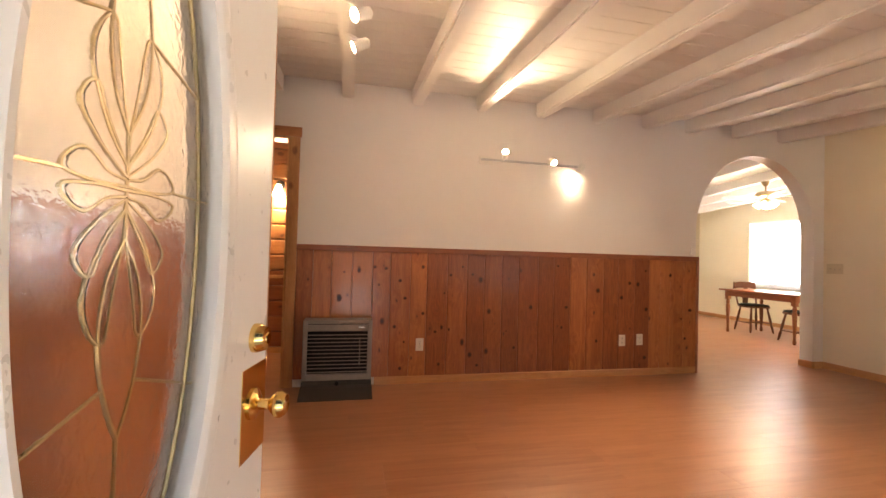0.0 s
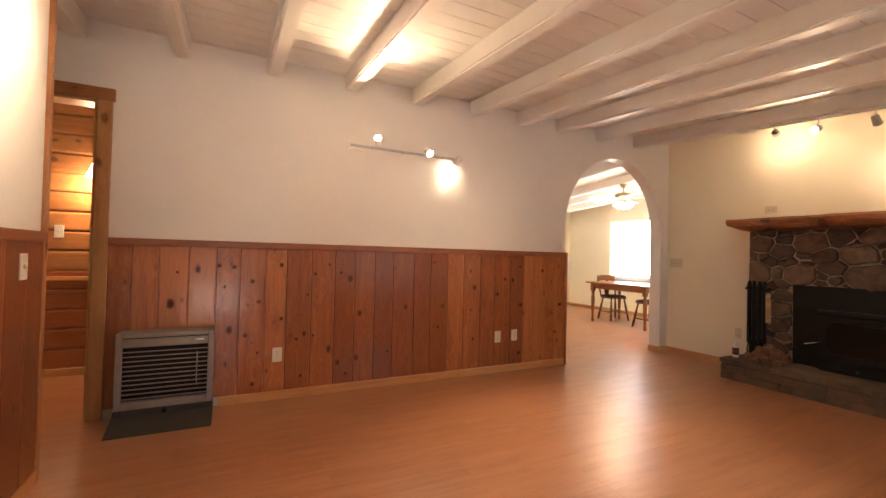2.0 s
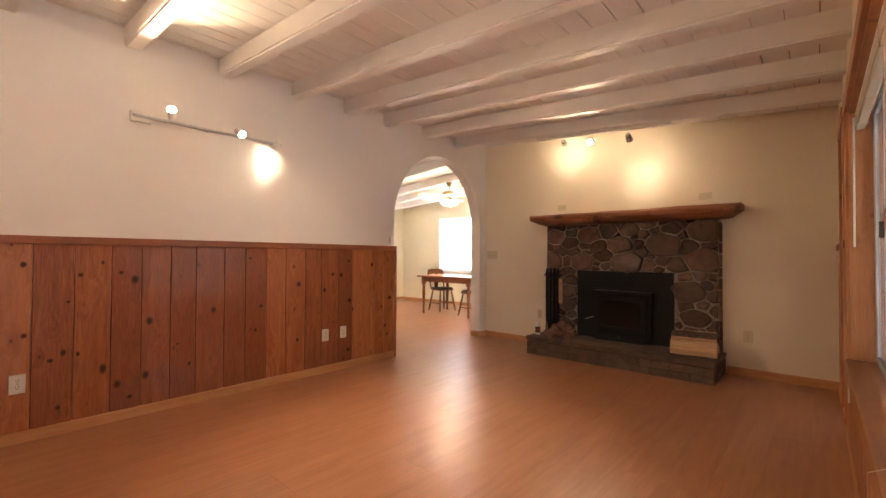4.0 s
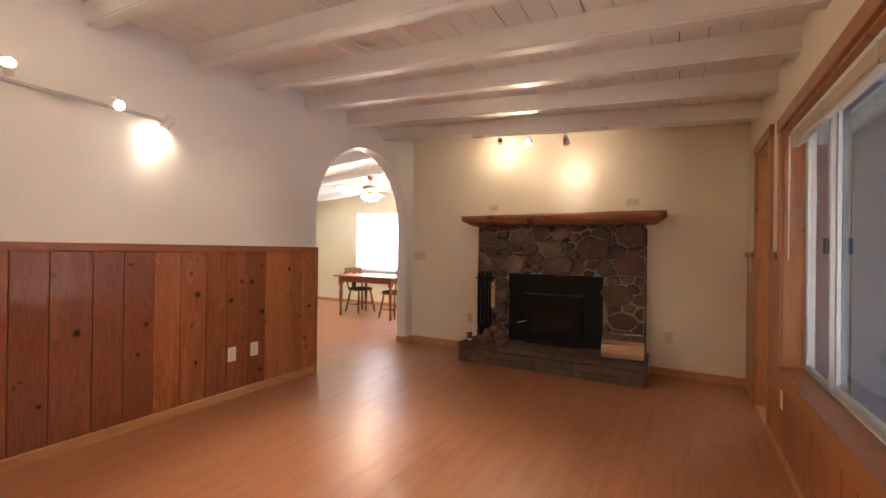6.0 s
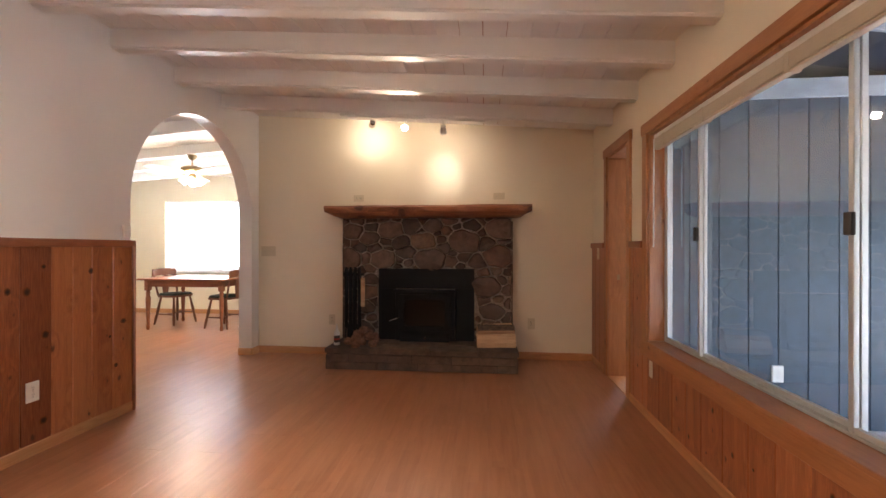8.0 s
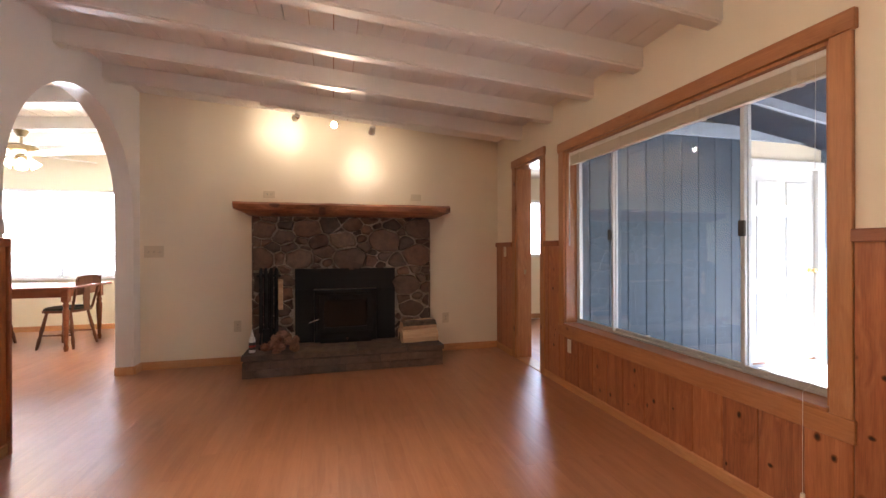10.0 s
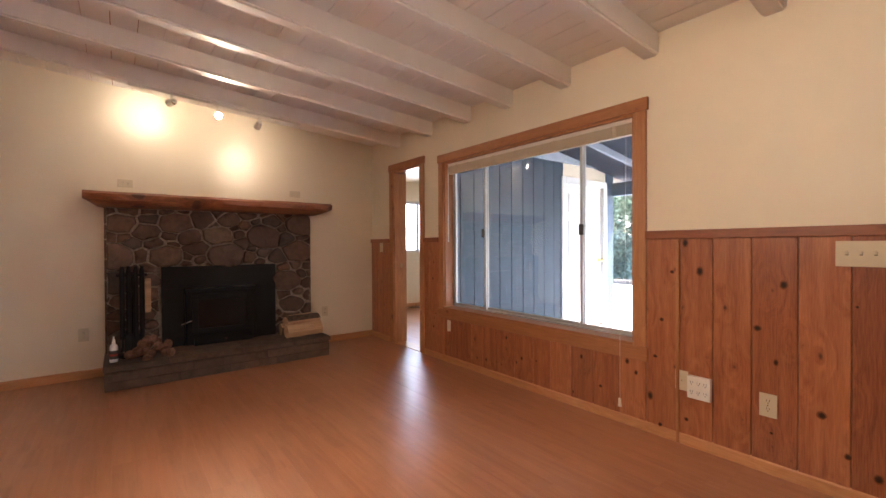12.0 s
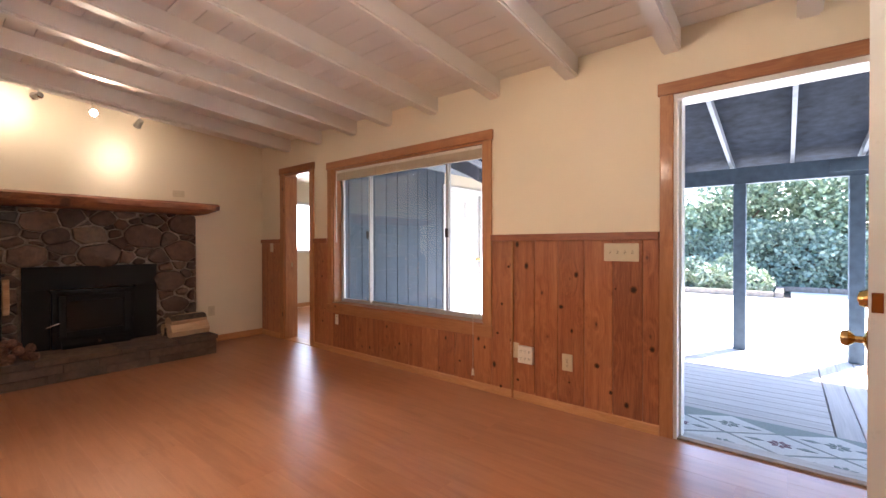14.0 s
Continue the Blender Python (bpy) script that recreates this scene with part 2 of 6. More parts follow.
BLIND = plain("cream_blind", (0.56, 0.48, 0.36), 0.5, 0, 0.05, 30, 0.02)
BLIND_W = plain("white_blind", (0.80, 0.80, 0.80), 0.5, 0, 0.04, 30, 0.02)
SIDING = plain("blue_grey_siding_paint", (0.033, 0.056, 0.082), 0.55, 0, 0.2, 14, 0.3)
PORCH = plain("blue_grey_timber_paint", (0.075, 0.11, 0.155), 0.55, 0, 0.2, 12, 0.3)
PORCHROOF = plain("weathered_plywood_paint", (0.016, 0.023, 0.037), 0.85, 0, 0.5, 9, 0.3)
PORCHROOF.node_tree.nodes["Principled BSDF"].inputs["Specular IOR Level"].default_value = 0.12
RAFTER = plain("pale_rafter_paint", (0.26, 0.30, 0.35), 0.6, 0, 0.15, 14, 0.2)
DECK = wood("weathered_deck_wood", (0.62, 0.605, 0.58), (0.52, 0.505, 0.48), (0.36, 0.35, 0.33), 0, 1.5, 0.03, 0.75, 0.0, 0.35)
CONCRETE = plain("pale_concrete", (0.58, 0.56, 0.52), 0.9, 0, 0.15, 3, 0.3)
EARTH = plain("garden_earth", (0.12, 0.10, 0.07), 0.95, 0, 0.4, 4, 0.5)
TIMBER = plain("landscape_timber", (0.20, 0.17, 0.14), 0.9, 0, 0.3, 12, 0.5)
MAT_G = plain("grey_green_weave", (0.24, 0.29, 0.27), 0.95, 0, 0.15, 120, 0.6)
MAT_W = plain("off_white_weave", (0.60, 0.61, 0.59), 0.95, 0, 0.1, 120, 0.6)
MAT_P = plain("plum_weave", (0.20, 0.13, 0.15), 0.95, 0, 0.1, 120, 0.6)
CUSHION = plain("dark_green_cushion", (0.05, 0.055, 0.045), 0.9, 0, 0.2, 80, 0.4)
ROOFM = plain("grey_shingle", (0.12, 0.11, 0.10), 0.95, 0, 0.3, 10, 0.5)
CAULK = plain("bottle_white", (0.75, 0.74, 0.70), 0.4)
RED = plain("label_red", (0.35, 0.03, 0.02), 0.5)


# ---- mesh helpers ----
def box(bm, x0, x1, y0, y1, z0, z1, bevel=0.0, seg=1):
    r = bmesh.ops.create_cube(bm, size=1.0, matrix=Matrix.Translation(((x0 + x1) / 2, (y0 + y1) / 2, (z0 + z1) / 2)) @ Matrix.Diagonal((x1 - x0, y1 - y0, z1 - z0, 1)))
    if bevel:
        es = list({e for v in r["verts"] for e in v.link_edges})
        bmesh.ops.bevel(bm, geom=es, offset=bevel, segments=seg, affect="EDGES", profile=0.6)
    return bm


def cyl(bm, a, b, r0, r1=None, n=16):
    a, b = Vector(a), Vector(b)
    d = b - a
    m = Matrix.Translation((a + b) / 2) @ d.to_track_quat("Z", "Y").to_matrix().to_4x4()
    bmesh.ops.create_cone(bm, cap_ends=True, segments=n, radius1=r0, radius2=r0 if r1 is None else r1, depth=d.length, matrix=m)
    return bm


def lathe(bm, profile, m=Matrix(), n=20):
    """A turned shape: (radius, height) pairs round z."""
    rings = []
    for r, z in profile:
        rings.append([bm.verts.new(m @ Vector((r * math.cos(2 * math.pi * i / n), r * math.sin(2 * math.pi * i / n), z))) for i in range(n)])
    for p, q in zip(rings, rings[1:]):
        for i in range(n):
            bm.faces.new((p[i], p[(i + 1) % n], q[(i + 1) % n], q[i]))
    bm.faces.new(list(reversed(rings[0])))
    bm.faces.new(rings[-1])
    return bm


def prism(bm, pts, axis, a, b):
    """A flat outline of (u, v) points drawn out along an axis from a to b. axis x: u=y v=z; y: u=x v=z; z: u=x v=y."""
    def at(u, v, w):
        return (w, u, v) if axis == "x" else (u, w, v) if axis == "y" else (u, v, w)
    p = [bm.verts.new(at(u, v, a)) for u, v in pts]
    q = [bm.verts.new(at(u, v, b)) for u, v in pts]
    n = len(pts)
    bm.faces.new(p)
    bm.faces.new(list(reversed(q)))
    for i in range(n):
        bm.faces.new((p[i], q[i], q[(i + 1) % n], p[(i + 1) % n]))
    return bm


def mesh_of(bm, name, material, smooth=False):
    bmesh.ops.recalc_face_normals(bm, faces=bm.faces)
    me = bpy.data.meshes.new(name)
    bm.to_mesh(me)
    bm.free()
    me.materials.append(material)
    if smooth:
        me.polygons.foreach_set("use_smooth", [True] * len(me.polygons))
        me.set_sharp_from_angle(angle=radians(38))
    return me


def part(name, bm, material, parent=None, label="", smooth=False):
    ob = new(name, mesh_of(bm, name, material, smooth))
    ob.parent = parent
    return tagged(ob, label)


def thing(name, label, category, m=Matrix(), group="", kind=""):
    ob = new(name)
    ob.empty_display_size = 0.1
    ob.matrix_world = m
    return tagged(ob, label, category, group, kind)


def solid(name, bm, material, label, category, kind="structure", group="", smooth=False):
    return tagged(part(name, bm, material, None, "", smooth), label, category, group, kind)


def tube(bm, pts, r, n=8):
    for a, b in zip(pts, pts[1:]):
        cyl(bm, a, b, r, r, n)
    return bm


# ---- the house: sizes ----
YN, XE, XW, YW = 3.715, 6.10, 0.14, 2.87     # north wall, east wall, short west wall and its end
YS = -0.02                                   # face of the south wall
THICK = 0.15
RIDGE = 3.79


def ceil_z(y):
    return 2.453 + 0.0705 * y if y <= RIDGE else 2.7202 - 0.0705 * (y - RIDGE)


def wall_slab(name, material, label, pieces):
    bm = bmesh.new()
    for p in pieces:
        box(bm, *p)
    return solid(name, bm, material, label, "wall")


# north wall with the arch and the hall doorway
bm = bmesh.new()
AL, AR, SPRING, RISE = 4.335, 5.955, 1.53, 0.87
top = 2.73
HD0, HD1, HDZ = -0.69, 0.145, 2.18
box(bm, -1.35, HD0, YN, YN + THICK, -0.05, top)
box(bm, HD0, HD1, YN, YN + THICK, HDZ, top)
box(bm, HD1, AL, YN, YN + THICK, -0.05, top)
cx, half = (AL + AR) / 2, (AR - AL) / 2
N = 40
arch = [(cx - half * math.cos(math.pi * i / N), SPRING + RISE * math.sin(math.pi * i / N)) for i in range(N + 1)]
for (x0, z0), (x1, z1) in zip(arch, arch[1:]):
    prism(bm, [(x0, z0), (x1, z1), (x1, top), (x0, top)], "y", YN, YN + THICK)
box(bm, AR, XE + THICK, YN, YN + THICK, -0.05, top)
bmesh.ops.remove_doubles(bm, verts=bm.verts, dist=0.0005)
solid("wall_north", bm, WHITE, "white painted plaster wall with a round arch", "wall")

# east wall, its top follows the roof
bm = bmesh.new()
prism(bm, [(YS - THICK, -0.05), (YN, -0.05), (YN, ceil_z(YN)), (YS - THICK, ceil_z(YS))], "x", XE, XE + THICK)
solid("wall_east", bm, CREAM, "cream painted plaster chimney wall", "wall")

# south wall: front door, window, inner door
FD0, FD1, FDZ = 0.272, 1.238, 2.062
WI0, WI1, WZ0, WZ1 = 2.595, 4.575, 0.525, 1.998
ID0, ID1, IDZ = 4.998, 5.557, 2.044
st = 2.45
wall_slab("wall_south", CREAM, "cream painted wall with door and window openings", [
    (-1.35, FD0, YS - THICK, YS, -0.15, st), (FD0, FD1, YS - THICK, YS, FDZ, st), (FD1, WI0, YS - THICK, YS, -0.15, st),
    (WI0, WI1, YS - THICK, YS, -0.15, WZ0), (WI0, WI1, YS - THICK, YS, WZ1, st), (WI1, ID0, YS - THICK, YS, -0.15, st),
    (ID0, ID1, YS - THICK, YS, IDZ, st), (ID1, 8.0, YS - THICK, YS, -0.15, st), (-1.35, 8.0, YS - THICK, YS - 0.03, st, 2.68)])
bm = bmesh.new()
prism(bm, [(YS, -0.05), (YW, -0.05), (YW, ceil_z(YW)), (YS, ceil_z(YS))], "x", XW - 0.11, XW)
solid("wall_west", bm, WHITE, "short white painted wall beside the front door", "wall")
wall_slab("wall_hall", WHITE, "plain white wall closing the hall", [(-1.5, -1.35, YS - THICK, 5.3, -0.05, 2.9)])

# dining room shell
DX, DN = 8.75, 8.3
DWY0, DWY1, DWZ0, DWZ1 = 4.45, 7.02, 0.76, 2.06
wall_slab("wall_dining_east", DINING, "cream wall with a wide window", [
    (DX, DX + THICK, YN + THICK, DWY0, -0.05, 2.9), (DX, DX + THICK, DWY1, DN + THICK, -0.05, 2.9),
    (DX, DX + THICK, DWY0, DWY1, -0.05, DWZ0), (DX, DX + THICK, DWY0, DWY1, DWZ1, 2.9)])
wall_slab("wall_dining_north", DINING, "cream dining room wall", [(1.0, DX + THICK, DN, DN + THICK, -0.05, 2.45)])
wall_slab("wall_dining_west", DINING, "cream dining room wall", [(0.85, 1.0, YN + THICK, DN + THICK, -0.05, 2.8)])
wall_slab("wall_dining_south", DINING, "cream dining room wall", [(XE + THICK, DX + THICK, YN, YN + THICK, -0.05, 2.8)])
# hall behind the doorway
wall_slab("wall_hall_north", CASE_H, "timber backing of the hall", [(-1.5, 0.85, 5.08, 5.2, -0.05, 2.9)])

# wing to the south-east
WX = 4.75
WEY0, WEY1, WEZ0, WEZ1 = -2.75, -1.25, 1.03, 2.0
wall_slab("wall_wing_west", CREAM, "cream wing wall, sided outside", [
    (WX + 0.02, WX + THICK, -2.23, YS - THICK, -0.15, 2.42), (WX + 0.02, WX + THICK, -3.30, -3.16, -0.15, 2.42), (WX + 0.02, WX + THICK, -3.16, -2.23, 2.0, 2.42)])
wall_slab("wall_wing_east", CREAM, "cream wing wall with a window", [
    (7.9, 8.05, -3.30, WEY0, -0.15, 2.42), (7.9, 8.05, WEY1, YS - THICK, -0.15, 2.42), (7.9, 8.05, WEY0, WEY1, -0.15, WEZ0), (7.9, 8.05, WEY0, WEY1, WEZ1, 2.42)])
wall_slab("wall_wing_south", CREAM, "cream wing wall", [(WX + 0.02, 8.05, -3.45, -3.30, -0.15, 2.42)])

# floors
bm = bmesh.new()
box(bm, -1.5, 9.0, YS - THICK, 8.6, -0.2, -0.012)
box(bm, WX + 0.02, 8.05, -3.45, YS - THICK, -0.2, -0.012)
solid("floor", bm, FLOORM, "warm orange laminate wood floor", "floor")

# roof over all
bm = bmesh.new()
prism(bm, [(-4.0, 2.155), (-0.17, 2.69), (RIDGE, ceil_z(RIDGE) + 0.10), (8.9, ceil_z(8.9) + 0.06), (8.9, ceil_z(8.9) + 0.2), (RIDGE, ceil_z(RIDGE) + 0.24), (-0.17, 2.80), (-4.0, 2.27)], "x", -3.5, 9.3)
solid("roof", bm, ROOFM, "low grey shingled gable roof", "roof")
wall_slab("ceiling_wing", CREAM, "cream wing ceiling", [(WX + 0.02, 8.05, -3.45, YS - THICK, 2.36, 2.42)])

# ceiling of boards, one mesh
bm = bmesh.new()
step = 0.148
y = YS - 0.02
while y < DN:
    y1 = min(y + step - 0.006, DN + 0.05)
    if y < RIDGE < y1:
        y1 = RIDGE
    prism(bm, [(y, ceil_z(y)), (y1, ceil_z(y1)), (y1, ceil_z(y1) + 0.03), (y, ceil_z(y) + 0.03)], "x", -1.4, DX + 0.1)
    y = y1 + 0.006
bmesh.ops.recalc_face_normals(bm, faces=bm.faces)
solid("ceiling", bm, CEIL, "white painted plank ceiling with open joints", "ceiling")
bm = bmesh.new()
prism(bm, [(YS - 0.1, ceil_z(YS) + 0.02), (RIDGE, ceil_z(RIDGE) + 0.032), (DN + 0.1, ceil_z(DN) + 0.02), (DN + 0.1, ceil_z(DN) + 0.05), (RIDGE, ceil_z(RIDGE) + 0.055), (YS - 0.1, ceil_z(YS) + 0.05)], "x", -1.4, DX + 0.1)
solid("ceiling_backing", bm, CASE_H, "dark boarding above the ceiling joints", "ceiling")

# beams
BW, BD = 0.102, 0.137
BEAMS = [-1.20, -0.59, 0.02, 0.626, 1.253, 1.876, 2.497, 3.122, 3.692, 4.214, 4.826, 5.46, 6.07, 6.98, 7.59, 8.20]
for bx in BEAMS:
    if bx > XE - 0.06 and bx < XE + THICK + 0.06:
        spans = [(YN + THICK, DN)]
    elif bx > XE:
        spans = [(YN + THICK, DN)]
    elif XW - 0.16 < bx < XW + 0.05:
        spans = [(YW, YN)]
    else:
        spans = [(YS, YN)] + ([(YN + THICK, DN)] if bx > 1.1 else [])
    for y0, y1 in spans:
        bm = bmesh.new()
        prism(bm, [(y0, ceil_z(y0) - BD), (y1, ceil_z(y1) - BD), (y1, ceil_z(y1) - 0.001), (y0, ceil_z(y0) - 0.001)], "x", bx - BW / 2, bx + BW / 2)
        es = [e for e in bm.edges if all(v.co.z < ceil_z(v.co.y) - BD + 0.01 for v in e.verts) and abs(e.verts[0].co.y - e.verts[1].co.y) > 1]
        bmesh.ops.bevel(bm, geom=es, offset=0.012, segments=2, affect="EDGES")
        solid("ceiling_beam", bm, CEIL, "white painted exposed ceiling beam", "beam", "structure", "ceiling beams")

# ---- wainscot, rails, baseboards ----


def board_mesh(w, z0, z1, material, t=0.014, ch=0.004):
    """A panel board, local x across, y out of the wall, z up, with chamfered front edges."""
    bm = bmesh.new()
    prism(bm, [(0.0008, 0), (w - 0.0008, 0), (w - 0.0008, t - ch), (w - 0.0008 - ch, t), (0.0008 + ch, t), (0.0008, t - ch)], "z", z0, z1)
    return mesh_of(bm, "plank", material)


def run_of_boards(parent, m, length, z0, z1, material, widths, seed, joints=()):
    rng = random.Random(seed)
    x, joints = 0.0, list(joints)
    while x < length - 0.005:
        w = joints.pop(0) - x if joints else rng.choice(widths)
        if length - x - w < 0.06:
            w = length - x
        ob = new("plank", board_mesh(w, z0, z1, material))
        ob.parent = parent
        ob.matrix_basis = m @ pose(x, 0, 0)
        x += w


def rail_piece(parent, m, length, z0=1.196, z1=1.246, depth=0.03, material=RAIL, name="rail"):
    bm = bmesh.new()
    box(bm, 0, length, 0, depth, z0, z1, 0.005, 2)
    ob = new(name, mesh_of(bm, name, material))
    ob.parent = parent
    ob.matrix_basis = m
    return ob


def wainscot(name, label, runs, material, widths, seed, joints=()):
    """runs: start x, y, heading in degrees (boards face to the left of it), length, z0, z1, rail?; joints: along each run"""
    root = thing(name, label, "wainscot", kind="structure")
    for i, (x, y, a, length, z0, z1, rail) in enumerate(runs):
        m = pose(x, y, 0, 0, 0, a)
        run_of_boards(root, m, length, z0, z1, material, widths, seed + i, joints[i] if i < len(joints) else ())
        if rail:
            rail_piece(root, m, length)
    return root


def baseboard(x, y, a, length, h=0.075, d=0.018):
    bm = bmesh.new()
    prism(bm, [(0, 0.0), (d, 0.0), (d, h - 0.012), (d - 0.008, h), (0, h)], "x", 0, length)
    ob = solid("baseboard", bm, BASEW, "light pine baseboard along the wall", "baseboard")
    ob.matrix_world = pose(x, y, 0, 0, 0, a)


W1 = (0.125, 0.145, 0.165, 0.185, 0.20)
W2 = (0.13, 0.155, 0.17, 0.185)
NJ = [4.337, 4.175, 4.017, 3.888, 3.759, 3.587, 3.393, 3.223, 3.030, 2.852, 2.672, 2.505, 2.298, 2.127, 1.948, 1.777, 1.586, 1.391, 1.236, 1.050, 0.889, 0.710, 0.53, 0.37]
wn_north = wainscot("wainscot_north", "varnished knotty pine board wainscot", [(AL, YN, 180, AL - 0.23, 0.07, 1.199, True)], PANEL, W1, 3, [[AL - x for x in NJ[1:]]])
wainscot("wainscot_west", "varnished red knotty board wainscot", [(XW, YW - 0.02, -90, YW - 0.02 - YS, 0.07, 1.199, True)], PANEL, W1, 11)
SJ = [1.407, 1.589, 1.776, 1.966, 2.145, 2.331]
SJ2 = [2.693, 2.887, 3.072, 3.254, 3.426, 3.624, 3.825, 4.002, 4.171, 4.363, 4.565]
wn_south = wainscot("wainscot_south", "knotty cedar board wainscot under the window", [
    (1.312, YS, 0, 2.517 - 1.312, 0.06, 1.199, True), (2.517, YS, 0, 4.656 - 2.517, 0.06, 0.442, False),
    (4.656, YS, 0, 4.916 - 4.656, 0.06, 1.199, True), (5.640, YS, 0, XE - 5.640, 0.06, 1.199, True), (XW, YS, 0, 0.163 - XW, 0.06, 1.199, True)], PANEL_S, W2, 23, [[x - 1.312 for x in SJ], [x - 2.517 for x in SJ2]])


def knot_mesh(r, seed):
    """A slightly domed knot of uneven outline, facing +y."""
    g = random.Random(seed)
    b = bmesh.new()
    n = 16
    tall = g.uniform(0.75, 1.6)
    rings = []
    for k, d in ((1.0, 0.0), (0.82, 0.0007), (0.45, 0.0011)):
        rings.append([b.verts.new((r * k * (1 + 0.35 * noise.noise((math.cos(2 * math.pi * i / n) * 1.5, math.sin(2 * math.pi * i / n) * 1.5, seed * 3.7))) * math.cos(2 * math.pi * i / n), d, r * k * tall * math.sin(2 * math.pi * i / n))) for i in range(n)])
    for p, q in zip(rings, rings[1:]):
        for i in range(n):
            b.faces.new((p[i], p[(i + 1) % n], q[(i + 1) % n], q[i]))
    b.faces.new(rings[-1])
    return b


def knot_wood(name, rim):
    """Dark rings at the heart running out into the colour of the board."""
    m = Mat(name, 0.34)
    c = m.node("TexCoord")
    sep = m.node("SeparateXYZ")
    m.link(c.outputs["Generated"], sep.inputs[0])
    dx, dz = m.maths("SUBTRACT", sep.outputs[0], 0.5), m.maths("SUBTRACT", sep.outputs[2], 0.5)
    rad = m.maths("SQRT", m.maths("ADD", m.maths("MULTIPLY", dx, dx), m.maths("MULTIPLY", dz, dz)))
    ob = m.coords((1, 1, 1), True)
    rad = m.maths("ADD", rad, m.maths("MULTIPLY", m.maths("SUBTRACT", m.noise(ob, 90.0, 3), 0.5), 0.22))
    m.color(m.ramp(rad, [(0.10, (0.022, 0.009, 0.006)), (0.24, (0.06, 0.02, 0.010)), (0.34, tuple(k * 0.55 for k in rim)), (0.47, rim)]))
    m.bump(m.noise(ob, 160.0, 2), 0.2, 0.001)
    m.b.inputs["Specular IOR Level"].default_value = 0.3
    return m.m


def knots(parent, y, turn, places, material, face, grow=1.0):
    """places: runs of x, z and size on a wall; each knot sits in the face of its board."""
    for i, (x, z, size) in enumerate(places):
        ob = part("knot", knot_mesh((0.009, 0.014, 0.020, 0.027)[size] * grow, i + face), material, parent, smooth=True)
        ob.matrix_basis = pose(x, y, z, 0, 0, turn)


KNOT_N = knot_wood("pine_knot", (0.25, 0.075, 0.026))
KNOT_S = knot_wood("cedar_knot", (0.31, 0.105, 0.043))
NYF, SYF = YN - 0.0143, YS + 0.0143
knots(wn_north, NYF, 180, [(0.60, 0.78, 2), (0.64, 1.01, 0), (0.77, 1.03, 1), (0.91, 1.06, 1), (1.01, 1.05, 1), (0.95, 0.90, 0), (0.99, 0.57, 2), (1.14, 0.94, 1), (1.19, 0.78, 1), (1.10, 0.52, 1), (1.19, 0.38, 0), (1.16, 0.14, 1), (1.35, 1.07, 1), (1.36, 0.64, 1), (1.48, 0.47, 1), (1.54, 0.51, 1)], KNOT_N, 0, 1.25)
knots(wn_north, NYF, 180, [(1.56, 0.83, 0), (1.52, 0.17, 1), (1.62, 1.00, 1), (1.73, 1.08, 0), (1.91, 0.96, 2), (1.83, 1.01, 1), (1.61, 0.49, 0), (1.74, 0.37, 2), (1.82, 0.25, 2), (1.89, 0.15, 1), (1.98, 0.28, 2), (2.00, 0.66, 2), (2.18, 0.47, 0), (2.43, 0.70, 2), (2.26, 0.31, 1), (2.71, 1.11, 1)], KNOT_N, 16, 1.25)
knots(wn_north, NYF, 180, [(2.81, 0.70, 2), (2.76, 0.50, 1), (3.16, 0.87, 2), (3.15, 0.36, 1), (3.43, 0.80, 2), (3.52, 0.95, 1), (3.62, 0.94, 2), (3.71, 1.08, 1), (3.72, 0.68, 2), (3.71, 0.18, 2), (4.01, 1.04, 1), (4.26, 0.67, 2), (4.15, 0.58, 0), (4.20, 0.37, 1)], KNOT_N, 32, 1.25)
knots(wn_south, SYF, 0, [(2.29, 1.17, 2), (2.36, 1.00, 1), (2.21, 1.01, 2), (2.42, 0.71, 1), (1.94, 0.73, 2), (1.83, 0.96, 2), (1.86, 0.57, 1), (1.69, 0.36, 2), (1.88, 0.21, 0), (1.46, 0.88, 3), (1.50, 0.14, 2), (1.35, 0.52, 2), (1.60, 0.20, 1), (1.57, 0.88, 0), (2.46, 0.48, 1), (2.49, 0.23, 2)], KNOT_S, 0)
knots(wn_south, SYF, 0, [(2.43, 0.07, 1), (2.58, 0.35, 1), (2.28, 0.15, 1), (2.17, 0.40, 1), (2.64, 0.41, 1), (2.83, 0.20, 1), (2.98, 0.37, 1), (3.05, 0.10, 0), (3.54, 0.24, 1), (3.39, 0.25, 0), (3.71, 0.38, 1), (3.96, 0.14, 1), (3.77, 0.14, 0), (4.76, 0.82, 1), (4.75, 0.32, 1), (4.72, 0.46, 0)], KNOT_S, 16)
baseboard(AL + 0.02, YN, 180, AL + 0.02 - 0.93)
baseboard(XW, YW - 0.02, -90, YW - 0.02 - YS)
baseboard(1.312, YS, 0, 4.916 - 1.312, 0.065, 0.02)
baseboard(5.640, YS, 0, XE - 5.640, 0.07, 0.02)
baseboard(XE, YS, 90, 0.82)
baseboard(XE, 2.70, 90, YN - 2.70)
baseboard(XE, YN, 180, XE - AR)
baseboard(AR, YN - 0.0, 90, THICK)
baseboard(DX, YN + THICK, 90, DN - YN - THICK)
baseboard(DX, DN, 180, DX - 1.0)
baseboard(7.9, -3.3, 90, 3.1)
# arch left jamb: end board of the wainscot
bm = bmesh.new()
box(bm, AL - 0.001, AL + 0.02, YN - 0.03, YN + THICK, 0, 1.246, 0.004)
solid("trim_arch", bm, PANEL, "knotty board capping the wainscot at the arch", "trim")
